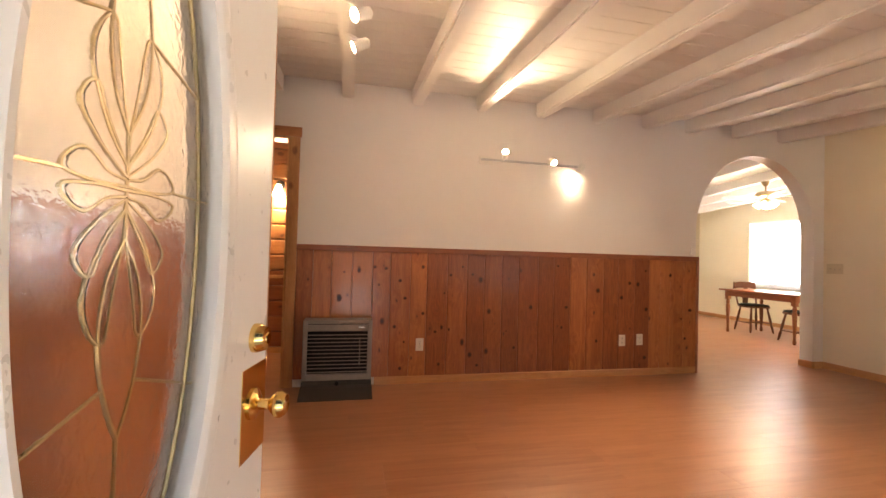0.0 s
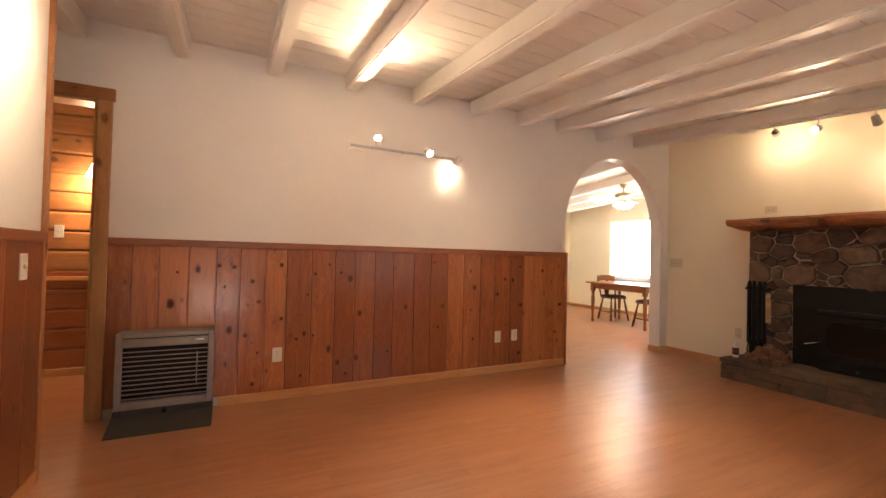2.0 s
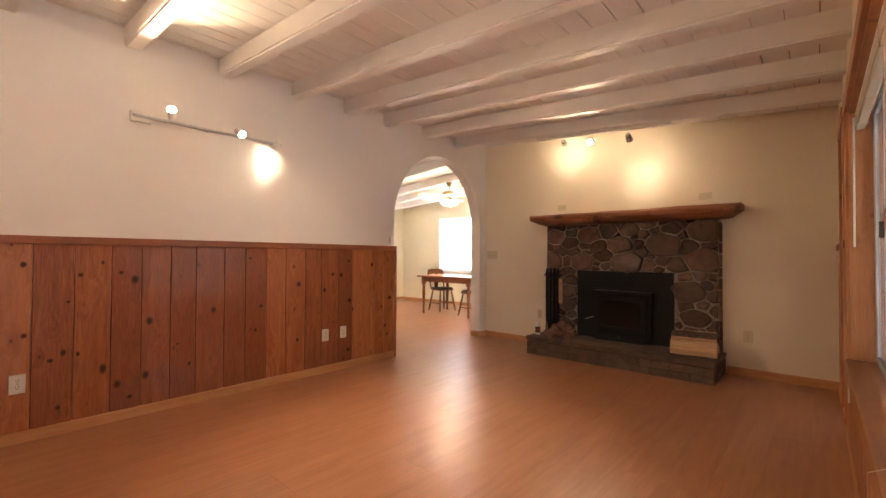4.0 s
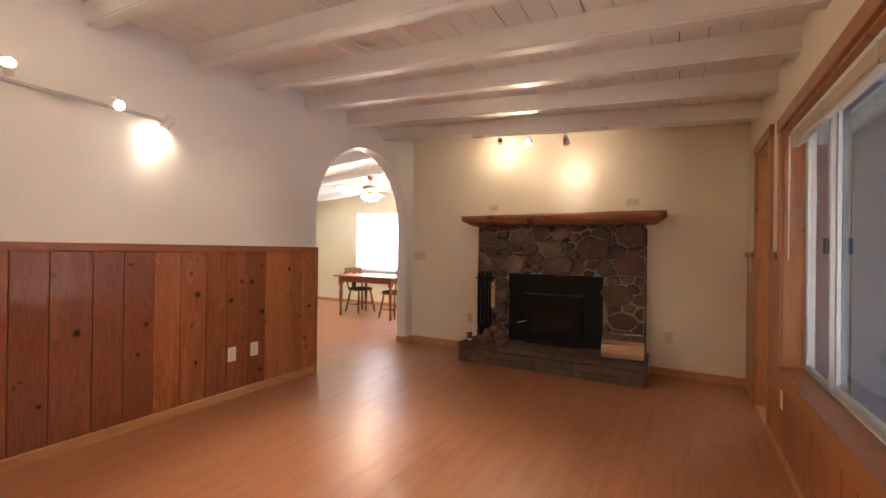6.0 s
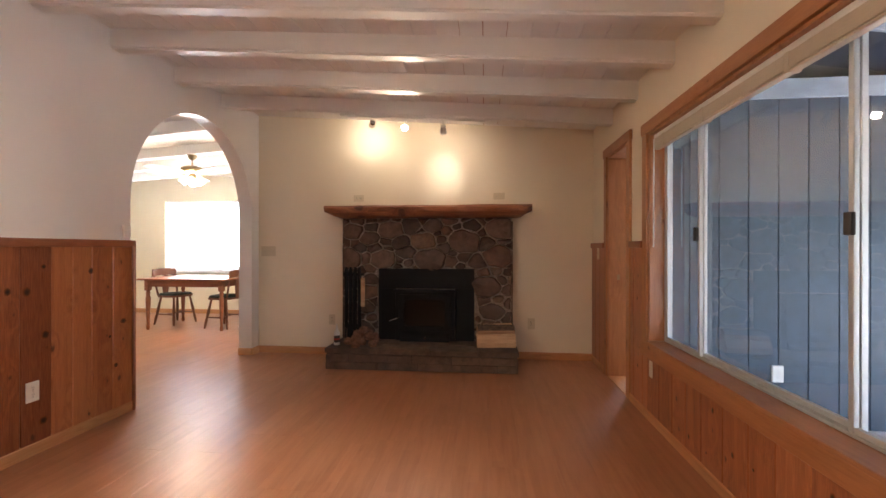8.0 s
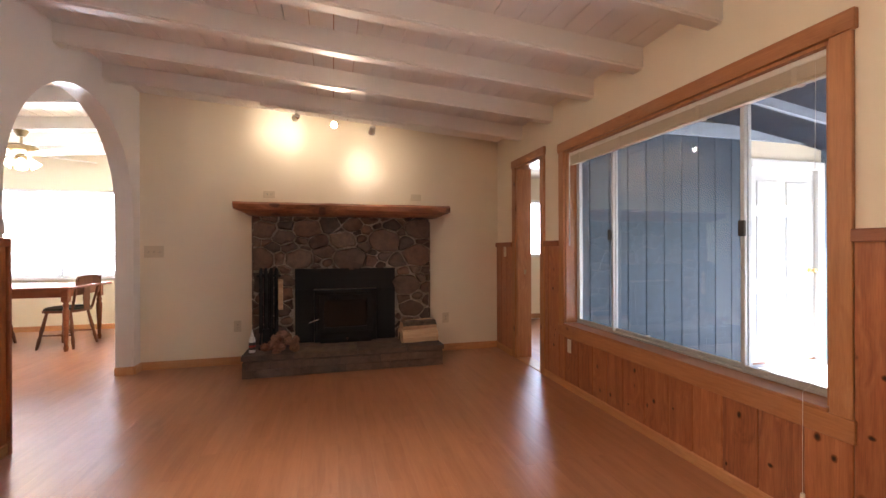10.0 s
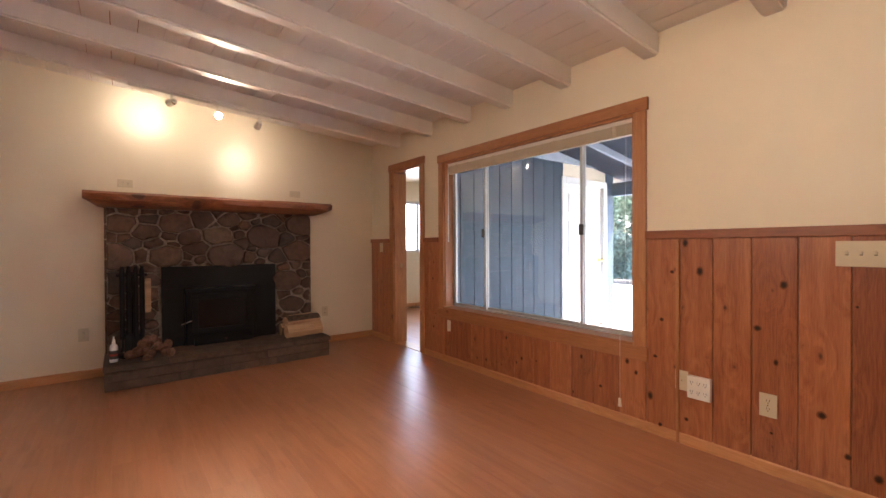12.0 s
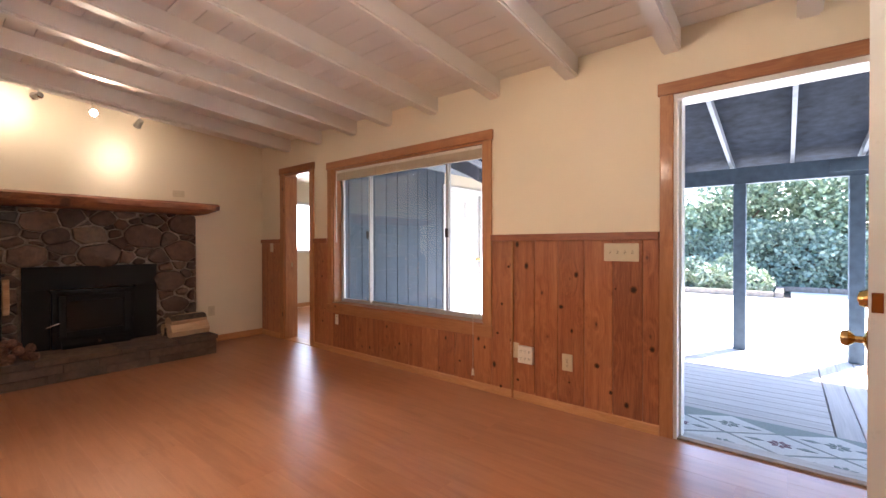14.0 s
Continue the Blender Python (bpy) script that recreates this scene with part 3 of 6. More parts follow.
# corner post at the end of the short west wall
bm = bmesh.new()
box(bm, XW - 0.13, XW + 0.018, YW - 0.02, YW + 0.02, 0, ceil_z(YW) - 0.002, 0.004)
solid("trim_corner", bm, CASE, "tall cedar trim on the wall corner", "trim")


def casing(name, label, x0, x1, z1, y, out, w=0.085, sill=None, ears=0.012, material=CASE, head=CASE_H):
    """Flat casing round an opening; out: +1 if the room lies towards +y."""
    root = thing(name, label, "casing", kind="structure")
    ya, yb = sorted((y, y + 0.02 * out))
    yc, yd = sorted((y, y + 0.025 * out))
    zb = sill if sill is not None else 0.0
    for a, b in ((x0 - w, x0), (x1, x1 + w)):
        bm = bmesh.new()
        box(bm, 0, b - a, ya - y, yb - y, zb, z1, 0.003)
        ob = part("side_casing", bm, material, root)
        ob.location = (a, y, 0)
    bm = bmesh.new()
    box(bm, x0 - w - ears, x1 + w + ears, yc, yd, z1, z1 + w, 0.003)
    part("head_casing", bm, head, root)
    return root


casing("trim_front_door", "cedar casing round the front door", FD0, FD1, FDZ, YS, 1, 0.073)
casing("trim_inner_door", "cedar casing round the bedroom doorway", ID0, ID1, IDZ, YS, 1, 0.08)
casing("trim_hall_door", "pine casing round the hall doorway", HD0, HD1, HDZ, YN, -1, 0.085, material=PINE_V, head=CASE_H)
# deep jamb linings
for nm, x0, x1, z1, y0, y1, mt in (("jamb_inner_door", ID0, ID1, IDZ, YS - THICK - 0.01, YS + 0.004, CASE), ("jamb_hall_door", HD0, HD1, HDZ, YN - 0.004, YN + THICK + 0.01, PINE_V)):
    bm = bmesh.new()
    box(bm, x0 - 0.001, x0 + 0.018, y0, y1, 0, z1)
    box(bm, x1 - 0.018, x1 + 0.001, y0, y1, 0, z1)
    box(bm, x0 + 0.018, x1 - 0.018, y0, y1, z1 - 0.018, z1 + 0.001)
    solid(nm, bm, mt, "wooden jamb lining of a doorway", "jamb")
# threshold and strike plate of the inner door
bm = bmesh.new()
box(bm, ID0 + 0.018, ID1 - 0.018, YS - THICK, YS + 0.012, -0.005, 0.008, 0.003)
solid("threshold_inner", bm, BASEW, "narrow light wooden threshold", "threshold")
bm = bmesh.new()
box(bm, ID1 - 0.0195, ID1 - 0.0175, YS - 0.10, YS - 0.075, 0.90, 0.95, 0.0005)
solid("strike_plate", bm, ANTIQUE, "small brass strike plate in the jamb", "strike plate", "")

# front door frame (white) and threshold
bm = bmesh.new()
box(bm, FD0 - 0.001, FD0 + 0.02, YS - THICK - 0.01, YS + 0.004, -0.02, FDZ)
box(bm, FD1 - 0.02, FD1 + 0.001, YS - THICK - 0.01, YS + 0.004, -0.02, FDZ)
box(bm, FD0 + 0.02, FD1 - 0.02, YS - THICK - 0.01, YS + 0.004, FDZ - 0.03, FDZ + 0.001)
box(bm, FD1 - 0.034, FD1 - 0.02, YS - THICK, YS - 0.05, -0.02, FDZ - 0.03)
solid("jamb_front_door", bm, DOORW, "white painted frame of the front door", "jamb")
bm = bmesh.new()
box(bm, FD0 + 0.02, FD1 - 0.02, YS - 0.046, YS + 0.004, -0.05, 0.012, 0.006, 2)
solid("threshold_front", bm, THRESH, "narrow worn brown wooden door threshold", "threshold")
bm = bmesh.new()
box(bm, FD0 + 0.02, FD1 - 0.02, YS - THICK - 0.03, YS - 0.05, -0.06, -0.008, 0.004, 2)
solid("sill_front", bm, DECK, "weathered pale grey outer door sill", "sill")

# ---- fireplace ----
FX = 6.02
FY0, FY1, FZ1 = 0.845, 2.68, 1.517
HX = 5.515
HY0, HY1, HZ = 0.812, 2.692, 0.205
IY0, IY1, IZ = 1.238, 2.273, 0.972


def clip_poly(poly, p, q):
    """Keeps the part of poly that belongs to p rather than q; the larger stone takes the more."""
    nx, ny = q[0] - p[0], q[1] - p[1]
    k = 0.5 + 0.5 * (p[2] ** 2 - q[2] ** 2) / (nx * nx + ny * ny)
    mx, my = p[0] + nx * k, p[1] + ny * k
    out = []
    for a, b in zip(poly, poly[1:] + poly[:1]):
        da, db = (a[0] - mx) * nx + (a[1] - my) * ny, (b[0] - mx) * nx + (b[1] - my) * ny
        if da <= 0:
            out.append(a)
        if da * db < 0:
            s = da / (da - db)
            out.append((a[0] + (b[0] - a[0]) * s, a[1] + (b[1] - a[1]) * s))
    return out


def cells(sites, y0, y1, z0, z1):
    out = []
    for i, p in enumerate(sites):
        poly = [(y0, z0), (y1, z0), (y1, z1), (y0, z1)]
        for j, q in enumerate(sites):
            if j != i and poly:
                poly = clip_poly(poly, p, q)
        out.append(poly)
    return out


def stone_mesh(poly, depth, rng, gap=0.011, smooth_n=22):
    """A rounded field stone filling an outline, bulging out of the wall towards -x."""
    cy, cz = sum(p[0] for p in poly) / len(poly), sum(p[1] for p in poly) / len(poly)
    per = []
    for a, b in zip(poly, poly[1:] + poly[:1]):
        n = max(1, int(math.hypot(b[0] - a[0], b[1] - a[1]) / 0.03))
        per += [(a[0] + (b[0] - a[0]) * k / n, a[1] + (b[1] - a[1]) * k / n) for k in range(n)]
    for _ in range(0 if rng.random() < 0.6 else 1):
        per = [((per[i - 1][0] + 2 * per[i][0] + per[(i + 1) % len(per)][0]) / 4, (per[i - 1][1] + 2 * per[i][1] + per[(i + 1) % len(per)][1]) / 4) for i in range(len(per))]
    bm = bmesh.new()
    rings = []
    s0 = rng.uniform(0, 99)
    for shrink, d in ((gap, -0.03), (gap, depth * 0.55), (gap + 0.005, depth * 0.88), (gap + 0.017, depth * 1.02)):
        ring = []
        for u, v in per:
            r = math.hypot(u - cy, v - cz) or 1e-6
            k = max(0.15, (r - shrink * (1 + 0.5 * noise.noise((u * 14, v * 14, s0))) - 0.012 * noise.noise((u * 7, v * 7, s0))) / r)
            pu, pv = cy + (u - cy) * k, cz + (v - cz) * k
            ring.append(bm.verts.new((-d - 0.016 * noise.noise((pu * 9, pv * 9, s0)) - 0.009 * noise.noise((pu * 31, pv * 31, s0)), pu - cy, pv - cz)))
        rings.append(ring)
    n = len(per)
    for p, q in zip(rings, rings[1:]):
        for i in range(n):
            bm.faces.new((p[i], p[(i + 1) % n], q[(i + 1) % n], q[i]))
    mid = bm.verts.new((-depth * 1.08 - 0.01 * noise.noise((cy, cz, s0)), 0, 0))
    for i in range(n):
        bm.faces.new((rings[-1][i], rings[-1][(i + 1) % n], mid))
    return bm, cy, cz


fp = thing("fireplace", "field stone fireplace with grey mortar joints", "fireplace", kind="structure")
bm = bmesh.new()
box(bm, FX - 0.012, XE, FY0 + 0.001, FY1 - 0.001, HZ, FZ1)
part("mortar_bed", bm, MORTAR, fp, "rough grey mortar")
rng = random.Random(12)
sites = []
for r, tries in ((0.125, 18), (0.10, 70), (0.075, 240), (0.05, 1000), (0.033, 1000)):
    for _ in range(tries):
        p = (rng.uniform(FY0, FY1), rng.uniform(HZ, FZ1), r * rng.uniform(0.9, 1.1))
        if IY0 - 0.6 * r < p[0] < IY1 + 0.6 * r and p[1] < IZ + 0.6 * r:
            continue
        if all(math.hypot((p[0] - q[0]) * 0.74, p[1] - q[1]) > (p[2] + q[2]) * 0.80 for q in sites):
            sites.append(p)
solid_sites = sites + [(IY0 + 0.06 + 0.12 * i, IZ - 0.06, 0.06) for i in range(9)] + [(IY0 + 0.06, HZ + 0.05 + 0.12 * i, 0.06) for i in range(5)] + [(IY1 - 0.06, HZ + 0.05 + 0.12 * i, 0.06) for i in range(5)]
SQ = 0.74
for poly in cells([(y * SQ, z, r) for y, z, r in solid_sites], FY0 * SQ, FY1 * SQ, HZ, FZ1)[:len(sites)]:
    if len(poly) < 3:
        continue
    poly = [(y / SQ, z) for y, z in poly]
    b, cy, cz = stone_mesh(poly, rng.uniform(0.028, 0.065), rng, rng.uniform(0.004, 0.010))
    ob = part("stone", b, STONE, fp, smooth=True)
    ob.location = (FX, cy, cz)
# side faces
for yy, sgn in ((FY0, -1), (FY1, 1)):
    z = HZ
    while z < FZ1 - 0.05:
        h = min(rng.uniform(0.1, 0.2), FZ1 - z)
        bm = bmesh.new()
        box(bm, FX - 0.012, XE, yy - 0.014, yy + 0.012, z + 0.003, z + h - 0.003, 0.008, 2)
        part("stone", bm, STONE, fp)
        z += h

hearth = thing("hearth", "raised hearth of dark grey cut stone blocks", "hearth", kind="structure")
bm = bmesh.new()
box(bm, HX + 0.008, XE, HY0 + 0.008, HY1 - 0.008, 0, HZ - 0.02)
part("core", bm, HEARTHM, hearth, "rough stone core")
y = HY0 - 0.01
tops = []
while y < HY1 - 0.02:
    w = min(rng.uniform(0.32, 0.62), HY1 + 0.01 - y)
    if HY1 + 0.01 - y - w < 0.15:
        w = HY1 + 0.01 - y
    tops.append((y, w))
    y += w
for y, w in tops:
    sp = rng.uniform(0.25, 0.45)
    for x0, x1 in ((HX - 0.015, HX + sp), (HX + sp, XE)):
        bm = bmesh.new()
        box(bm, x0 + 0.002, x1 - 0.002, y + 0.002, y + w - 0.002, HZ - 0.045, HZ + rng.uniform(-0.004, 0.004), 0.009, 2)
        part("flagstone", bm, HEARTHM, hearth)
for z0, z1 in ((0.0, 0.075), (0.075, 0.148)):
    y = HY0
    while y < HY1 - 0.01:
        w = rng.uniform(0.14, 0.42)
        if HY1 - y - w < 0.12:
            w = HY1 - y
        bm = bmesh.new()
        d = rng.uniform(-0.012, 0.006)
        box(bm, HX + d, HX + 0.12, y + 0.002, y + w - 0.002, z0 + 0.0015, z1 - 0.0015, 0.006, 2)
        part("stone_block", bm, HEARTHM, hearth)
        y += w
    for ya, yb in ((HY0 - 0.004, HY0 + 0.1), (HY1 - 0.1, HY1 + 0.004)):
        x = HX + 0.12
        while x < XE - 0.01:
            w = min(rng.uniform(0.2, 0.4), XE - x)
            bm = bmesh.new()
            box(bm, x + 0.004, x + w - 0.002, ya, yb, z0 + 0.003, z1 - 0.003, 0.007, 2)
            part("stone_block", bm, HEARTHM, hearth)
            x += w

# mantel: a split log slab with hewn ends
bm = bmesh.new()
n = 46
rows = []
for i in range(n + 1):
    s = i / n
    y = 0.650 + s * (2.828 - 0.650)
    end = min(s, 1 - s) * n
    cut = 0.075 * max(0.0, 1 - end / 2.2)
    wob = lambda k, a: a * noise.noise((y * 2.6, k * 7.1, 3.3)) + 0.4 * a * noise.noise((y * 11, k * 5.3, 1.7))
    prof = [(XE, 1.642), (5.832 + wob(1, 0.02), 1.644 + wob(2, 0.006)), (5.805 + wob(3, 0.02), 1.622 + wob(4, 0.008)), (5.812 + wob(5, 0.03), 1.577 + wob(6, 0.015)), (5.86 + wob(7, 0.04), 1.535 + cut * 0.5 + wob(8, 0.016)), (5.95 + wob(9, 0.04), 1.520 + cut + wob(10, 0.01)), (XE, 1.518 + cut)]
    rows.append([bm.verts.new((px, y, pz)) for px, pz in prof])
for p, q in zip(rows, rows[1:]):
    for j in range(7):
        bm.faces.new((p[j], p[(j + 1) % 7], q[(j + 1) % 7], q[j]))
bm.faces.new(rows[0])
bm.faces.new(rows[-1])
solid("mantel", bm, MANTEL, "rough split log mantel shelf, reddish brown", "mantel shelf", "", smooth=True)

# stove insert
stove = thing("stove_insert", "black steel fireplace insert with a glass door", "stove")
SX = FX - 0.055


def stove_part(name, parent, x0, x1, y0, y1, z0, z1, bevel=0.003, material=IRON, label=""):
    b = bmesh.new()
    box(b, x0, x1, y0, y1, z0, z1, bevel, 2)
    return part(name, b, material, parent, label)


stove_part("surround_top", stove, SX, SX + 0.03, IY0, IY1, 0.76, IZ, label="flat black steel surround")
for y0, y1 in ((IY0, 1.44), (2.085, IY1)):
    stove_part("surround_side", stove, SX + 0.001, SX + 0.03, y0, y1, HZ + 0.002, 0.76)
stove_part("trim_strip", stove, SX - 0.006, SX, IY0, IY1, IZ - 0.012, IZ, 0.002)
stove_part("firebox", stove, SX - 0.045, SX + 0.03, 1.445, 2.08, HZ + 0.004, 0.735, 0.01)
stove_part("top_lip", stove, SX - 0.085, SX - 0.001, 1.43, 2.095, 0.728, 0.752, 0.007)
b = bmesh.new()
prism(b, [(SX - 0.10, HZ + 0.004), (SX - 0.10, 0.245), (SX - 0.045, 0.285), (SX - 0.045, HZ + 0.004)], "y", 1.50, 2.02)
part("ash_lip", b, IRON, stove)
b = bmesh.new()
for y0, y1, z0, z1 in ((1.485, 1.545, 0.315, 0.70), (1.98, 2.04, 0.315, 0.70), (1.545, 1.98, 0.315, 0.365), (1.545, 1.98, 0.645, 0.70)):
    box(b, SX - 0.068, SX - 0.046, y0, y1, z0, z1, 0.004)
door = part("stove_door", b, IRON, stove)
b = bmesh.new()
pts = [(1.545, 0.40), (1.59, 0.366), (1.935, 0.366), (1.98, 0.40), (1.98, 0.61), (1.935, 0.644), (1.59, 0.644), (1.545, 0.61)]
prism(b, pts, "x", SX - 0.058, SX - 0.052)
part("door_glass", b, STOVEGLASS, door, "sooty stove glass")
b = bmesh.new()
tube(b, [(SX - 0.066, 2.02, 0.46), (SX - 0.10, 2.04, 0.455), (SX - 0.105, 2.13, 0.425)], 0.007)
part("door_handle", b, CHROME, door, "bent metal handle")
for zz in (0.39, 0.60):
    b = bmesh.new()
    cyl(b, (SX - 0.062, 1.478, zz), (SX - 0.062, 1.478, zz + 0.05), 0.008, n=10)
    part("door_hinge", b, IRON, stove)
b = bmesh.new()
cyl(b, (SX - 0.075, 1.75, 0.258), (SX - 0.115, 1.75, 0.252), 0.014)
part("air_knob", b, CHROME, stove)

# ---- window ----
win = casing("window_1", "wide sliding window with cedar casing", WI0, WI1, WZ1, YS, 1, 0.079, 0.442)
bm = bmesh.new()
box(bm, WI0 - 0.09, WI1 + 0.09, YS, YS + 0.026, 0.434, WZ0, 0.003)
part("apron", bm, CASE_H, win)
bm = bmesh.new()
box(bm, WI0 + 0.001, WI1 - 0.001, YS - THICK + 0.02, YS + 0.028, WZ0 - 0.002, WZ0 + 0.018, 0.006, 2)
part("window_sill", bm, CASE_H, win)
bm = bmesh.new()
box(bm, WI0 - 0.002, WI0 + 0.016, YS - THICK, YS + 0.003, WZ0 + 0.022, WZ1)
box(bm, WI1 - 0.016, WI1 + 0.002, YS - THICK, YS + 0.003, WZ0 + 0.022, WZ1)
box(bm, WI0, WI1, YS - THICK, YS + 0.003, WZ1 - 0.016, WZ1 + 0.002)
part("jamb_lining", bm, CASE, win)
FYW = -0.140


def frame_rect(x0, x1, z0, z1, y0, y1, w):
    b = bmesh.new()
    box(b, x0, x0 + w, y0, y1, z0, z1, 0.002)
    box(b, x1 - w, x1, y0, y1, z0, z1, 0.002)
    box(b, x0 + w, x1 - w, y0, y1, z0, z0 + w, 0.002)
    box(b, x0 + w, x1 - w, y0, y1, z1 - w, z1, 0.002)
    return b


part("window_frame", frame_rect(WI0 + 0.016, WI1 - 0.016, WZ0 + 0.02, WZ1 - 0.016, FYW - 0.03, FYW + 0.022, 0.013), ALU, win, "white aluminium outer frame")
SB1, SB2 = 4.092, 3.056
for x0, x1, yy in ((SB1 - 0.012, WI1 - 0.031, FYW + 0.009), (SB2 - 0.012, SB1 + 0.012, FYW - 0.017), (WI0 + 0.031, SB2 + 0.012, FYW + 0.009)):
    sash = part("sash", frame_rect(x0, x1, WZ0 + 0.034, WZ1 - 0.03, yy - 0.011, yy + 0.011, 0.022), ALU, win)
    bm = bmesh.new()
    box(bm, x0 + 0.018, x1 - 0.018, yy - 0.002, yy + 0.002, WZ0 + 0.052, WZ1 - 0.048)
    pane = part("pane", bm, GLASS, sash, "clear glass pane")
    pane.visible_shadow = False
for lx in (SB1 + 0.012, SB2 - 0.005):
    bm = bmesh.new()
    box(bm, lx - 0.016, lx + 0.016, FYW + 0.020, FYW + 0.038, 1.235, 1.315, 0.005, 2)
    part("latch", bm, NEAR_BLACK, win, "black plastic sash latch")

# raised venetian blind
blind = thing("venetian_blind", "cream venetian blind pulled up at the window", "blind")
bm = bmesh.new()
box(bm, WI0 + 0.02, WI1 - 0.02, -0.085, -0.045, WZ1 - 0.045, WZ1 - 0.017, 0.003)
part("head_rail", bm, PLATE_W, blind)
for i in range(14):
    bm = bmesh.new()
    z = WZ1 - 0.049 - 0.0044 * i
    box(bm, WI0 + 0.03, WI1 - 0.03, -0.088, -0.042, z - 0.0016, z + 0.0016)
    part("slat", bm, BLIND, blind)
bm = bmesh.new()
box(bm, WI0 + 0.03, WI1 - 0.03, -0.085, -0.045, WZ1 - 0.122, WZ1 - 0.109, 0.004)
part("bottom_rail", bm, BLIND, blind)
for lx in (2.75, 3.25, 3.9, 4.4):
    bm = bmesh.new()
    box(bm, lx - 0.012, lx + 0.012, -0.091, -0.0405, WZ1 - 0.124, WZ1 - 0.043)
    part("ladder_tape", bm, BLIND, blind)
bm = bmesh.new()
cyl(bm, (4.535, -0.038, WZ1 - 0.05), (4.535, -0.036, 1.20), 0.005, n=8)
part("tilt_wand", bm, PLATE_W, blind)
bm = bmesh.new()
tube(bm, [(2.665, -0.04, WZ1 - 0.06), (2.665, -0.025, 0.62), (2.668, 0.032, 0.585), (2.668, 0.034, 0.17)], 0.0009, 6)
cyl(bm, (2.668, 0.034, 0.17), (2.668, 0.034, 0.12), 0.008, 0.012, 10)
part("pull_cord", bm, PLATE_W, blind)

# ---- wall heater ----
heater = thing("wall_heater", "bronze louvred gas wall heater with a floor flange", "wall heater")
hx0, hx1 = 0.322, 0.893
hy = YN - 0.015
hf = YN - 0.185
# plain black block filling the case behind the louvres
bm = bmesh.new()
box(bm, hx0 + 0.02, hx1 - 0.02, hf + 0.035, hy, 0.10, 0.585)
part("inner_case", bm, BLACK, heater, "dark interior")
for a, b, z0, z1 in ((hx0, hx0 + 0.036, 0.10, 0.605), (hx1 - 0.036, hx1, 0.10, 0.605), (hx0 + 0.036, hx1 - 0.036, 0.575, 0.605), (hx0 + 0.036, hx1 - 0.036, 0.10, 0.15)):
    bm = bmesh.new()
    box(bm, a, b, hf, hy, z0, z1, 0.004)
    part("front_frame", bm, HEATER, heater)
bm = bmesh.new()
box(bm, hx0 + 0.036, hx1 - 0.036, hf + 0.004, hf + 0.02, 0.512, 0.568, 0.003)
part("control_panel", bm, HEATER, heater)
bm = bmesh.new()
box(bm, hx1 - 0.115, hx1 - 0.065, hf + 0.002, hf + 0.005, 0.540, 0.550)
part("name_plate", bm, CHROME, heater)
for i in range(11):
    bm = bmesh.new()
    z = 0.166 + 0.0312 * i
    prism(bm, [(hf + 0.002, z), (hf + 0.002, z + 0.008), (hf + 0.028, z + 0.002), (hf + 0.028, z - 0.003)], "x", hx0 + 0.036, hx1 - 0.036)
    part("louvre", bm, HEATER, heater)
bm = bmesh.new()
box(bm, hx1 - 0.105, hx1 - 0.099, hf + 0.012, hf + 0.02, 0.22, 0.46)
part("grille_tie", bm, HEATER, heater)
bm = bmesh.new()
box(bm, hx0 - 0.004, hx1 + 0.004, hf - 0.005, hy, 0.0, 0.10, 0.006)
part("plinth", bm, HEATER_D, heater)
bm = bmesh.new()
prism(bm, [(hf - 0.006, 0.0), (YN - 0.40, 0.0), (YN - 0.40, 0.006), (hf - 0.055, 0.052), (hf - 0.006, 0.062)], "x", hx0 - 0.006, hx1 + 0.006)
part("floor_flange", bm, HEATER_D, heater, "sloping dark sheet metal flange")
bm = bmesh.new()
cyl(bm, ((hx0 + hx1) / 2, hf - 0.004, 0.078), ((hx0 + hx1) / 2, hf - 0.022, 0.078), 0.016)
part("valve_knob", bm, BLACK, heater)

# ---- front door leaf, open, with an oval leaded light ----
LEAF_W, LEAF_T = 0.90, 0.044
leaf = thing("door_1", "open white front door with oval leaded glass", "door", pose(0.295, -0.002, 0.012, 0, 0, 79.2), kind="structure")
OX, OZ, OA, OB = 0.475, 1.19, 0.194, 0.55


def oval(t, grow=0.0):
    return OX + (OA + grow) * math.cos(t), OZ + (OB + grow) * math.sin(t)


def rect_hit(t, x0, x1, z0, z1):
    ux, uz = OA * math.cos(t), OB * math.sin(t)
    k = min(((x1 if ux > 0 else x0) - OX) / ux if abs(ux) > 1e-9 else 1e9, ((z1 if uz > 0 else z0) - OZ) / uz if abs(uz) > 1e-9 else 1e9)
    return OX + ux * k, OZ + uz * k


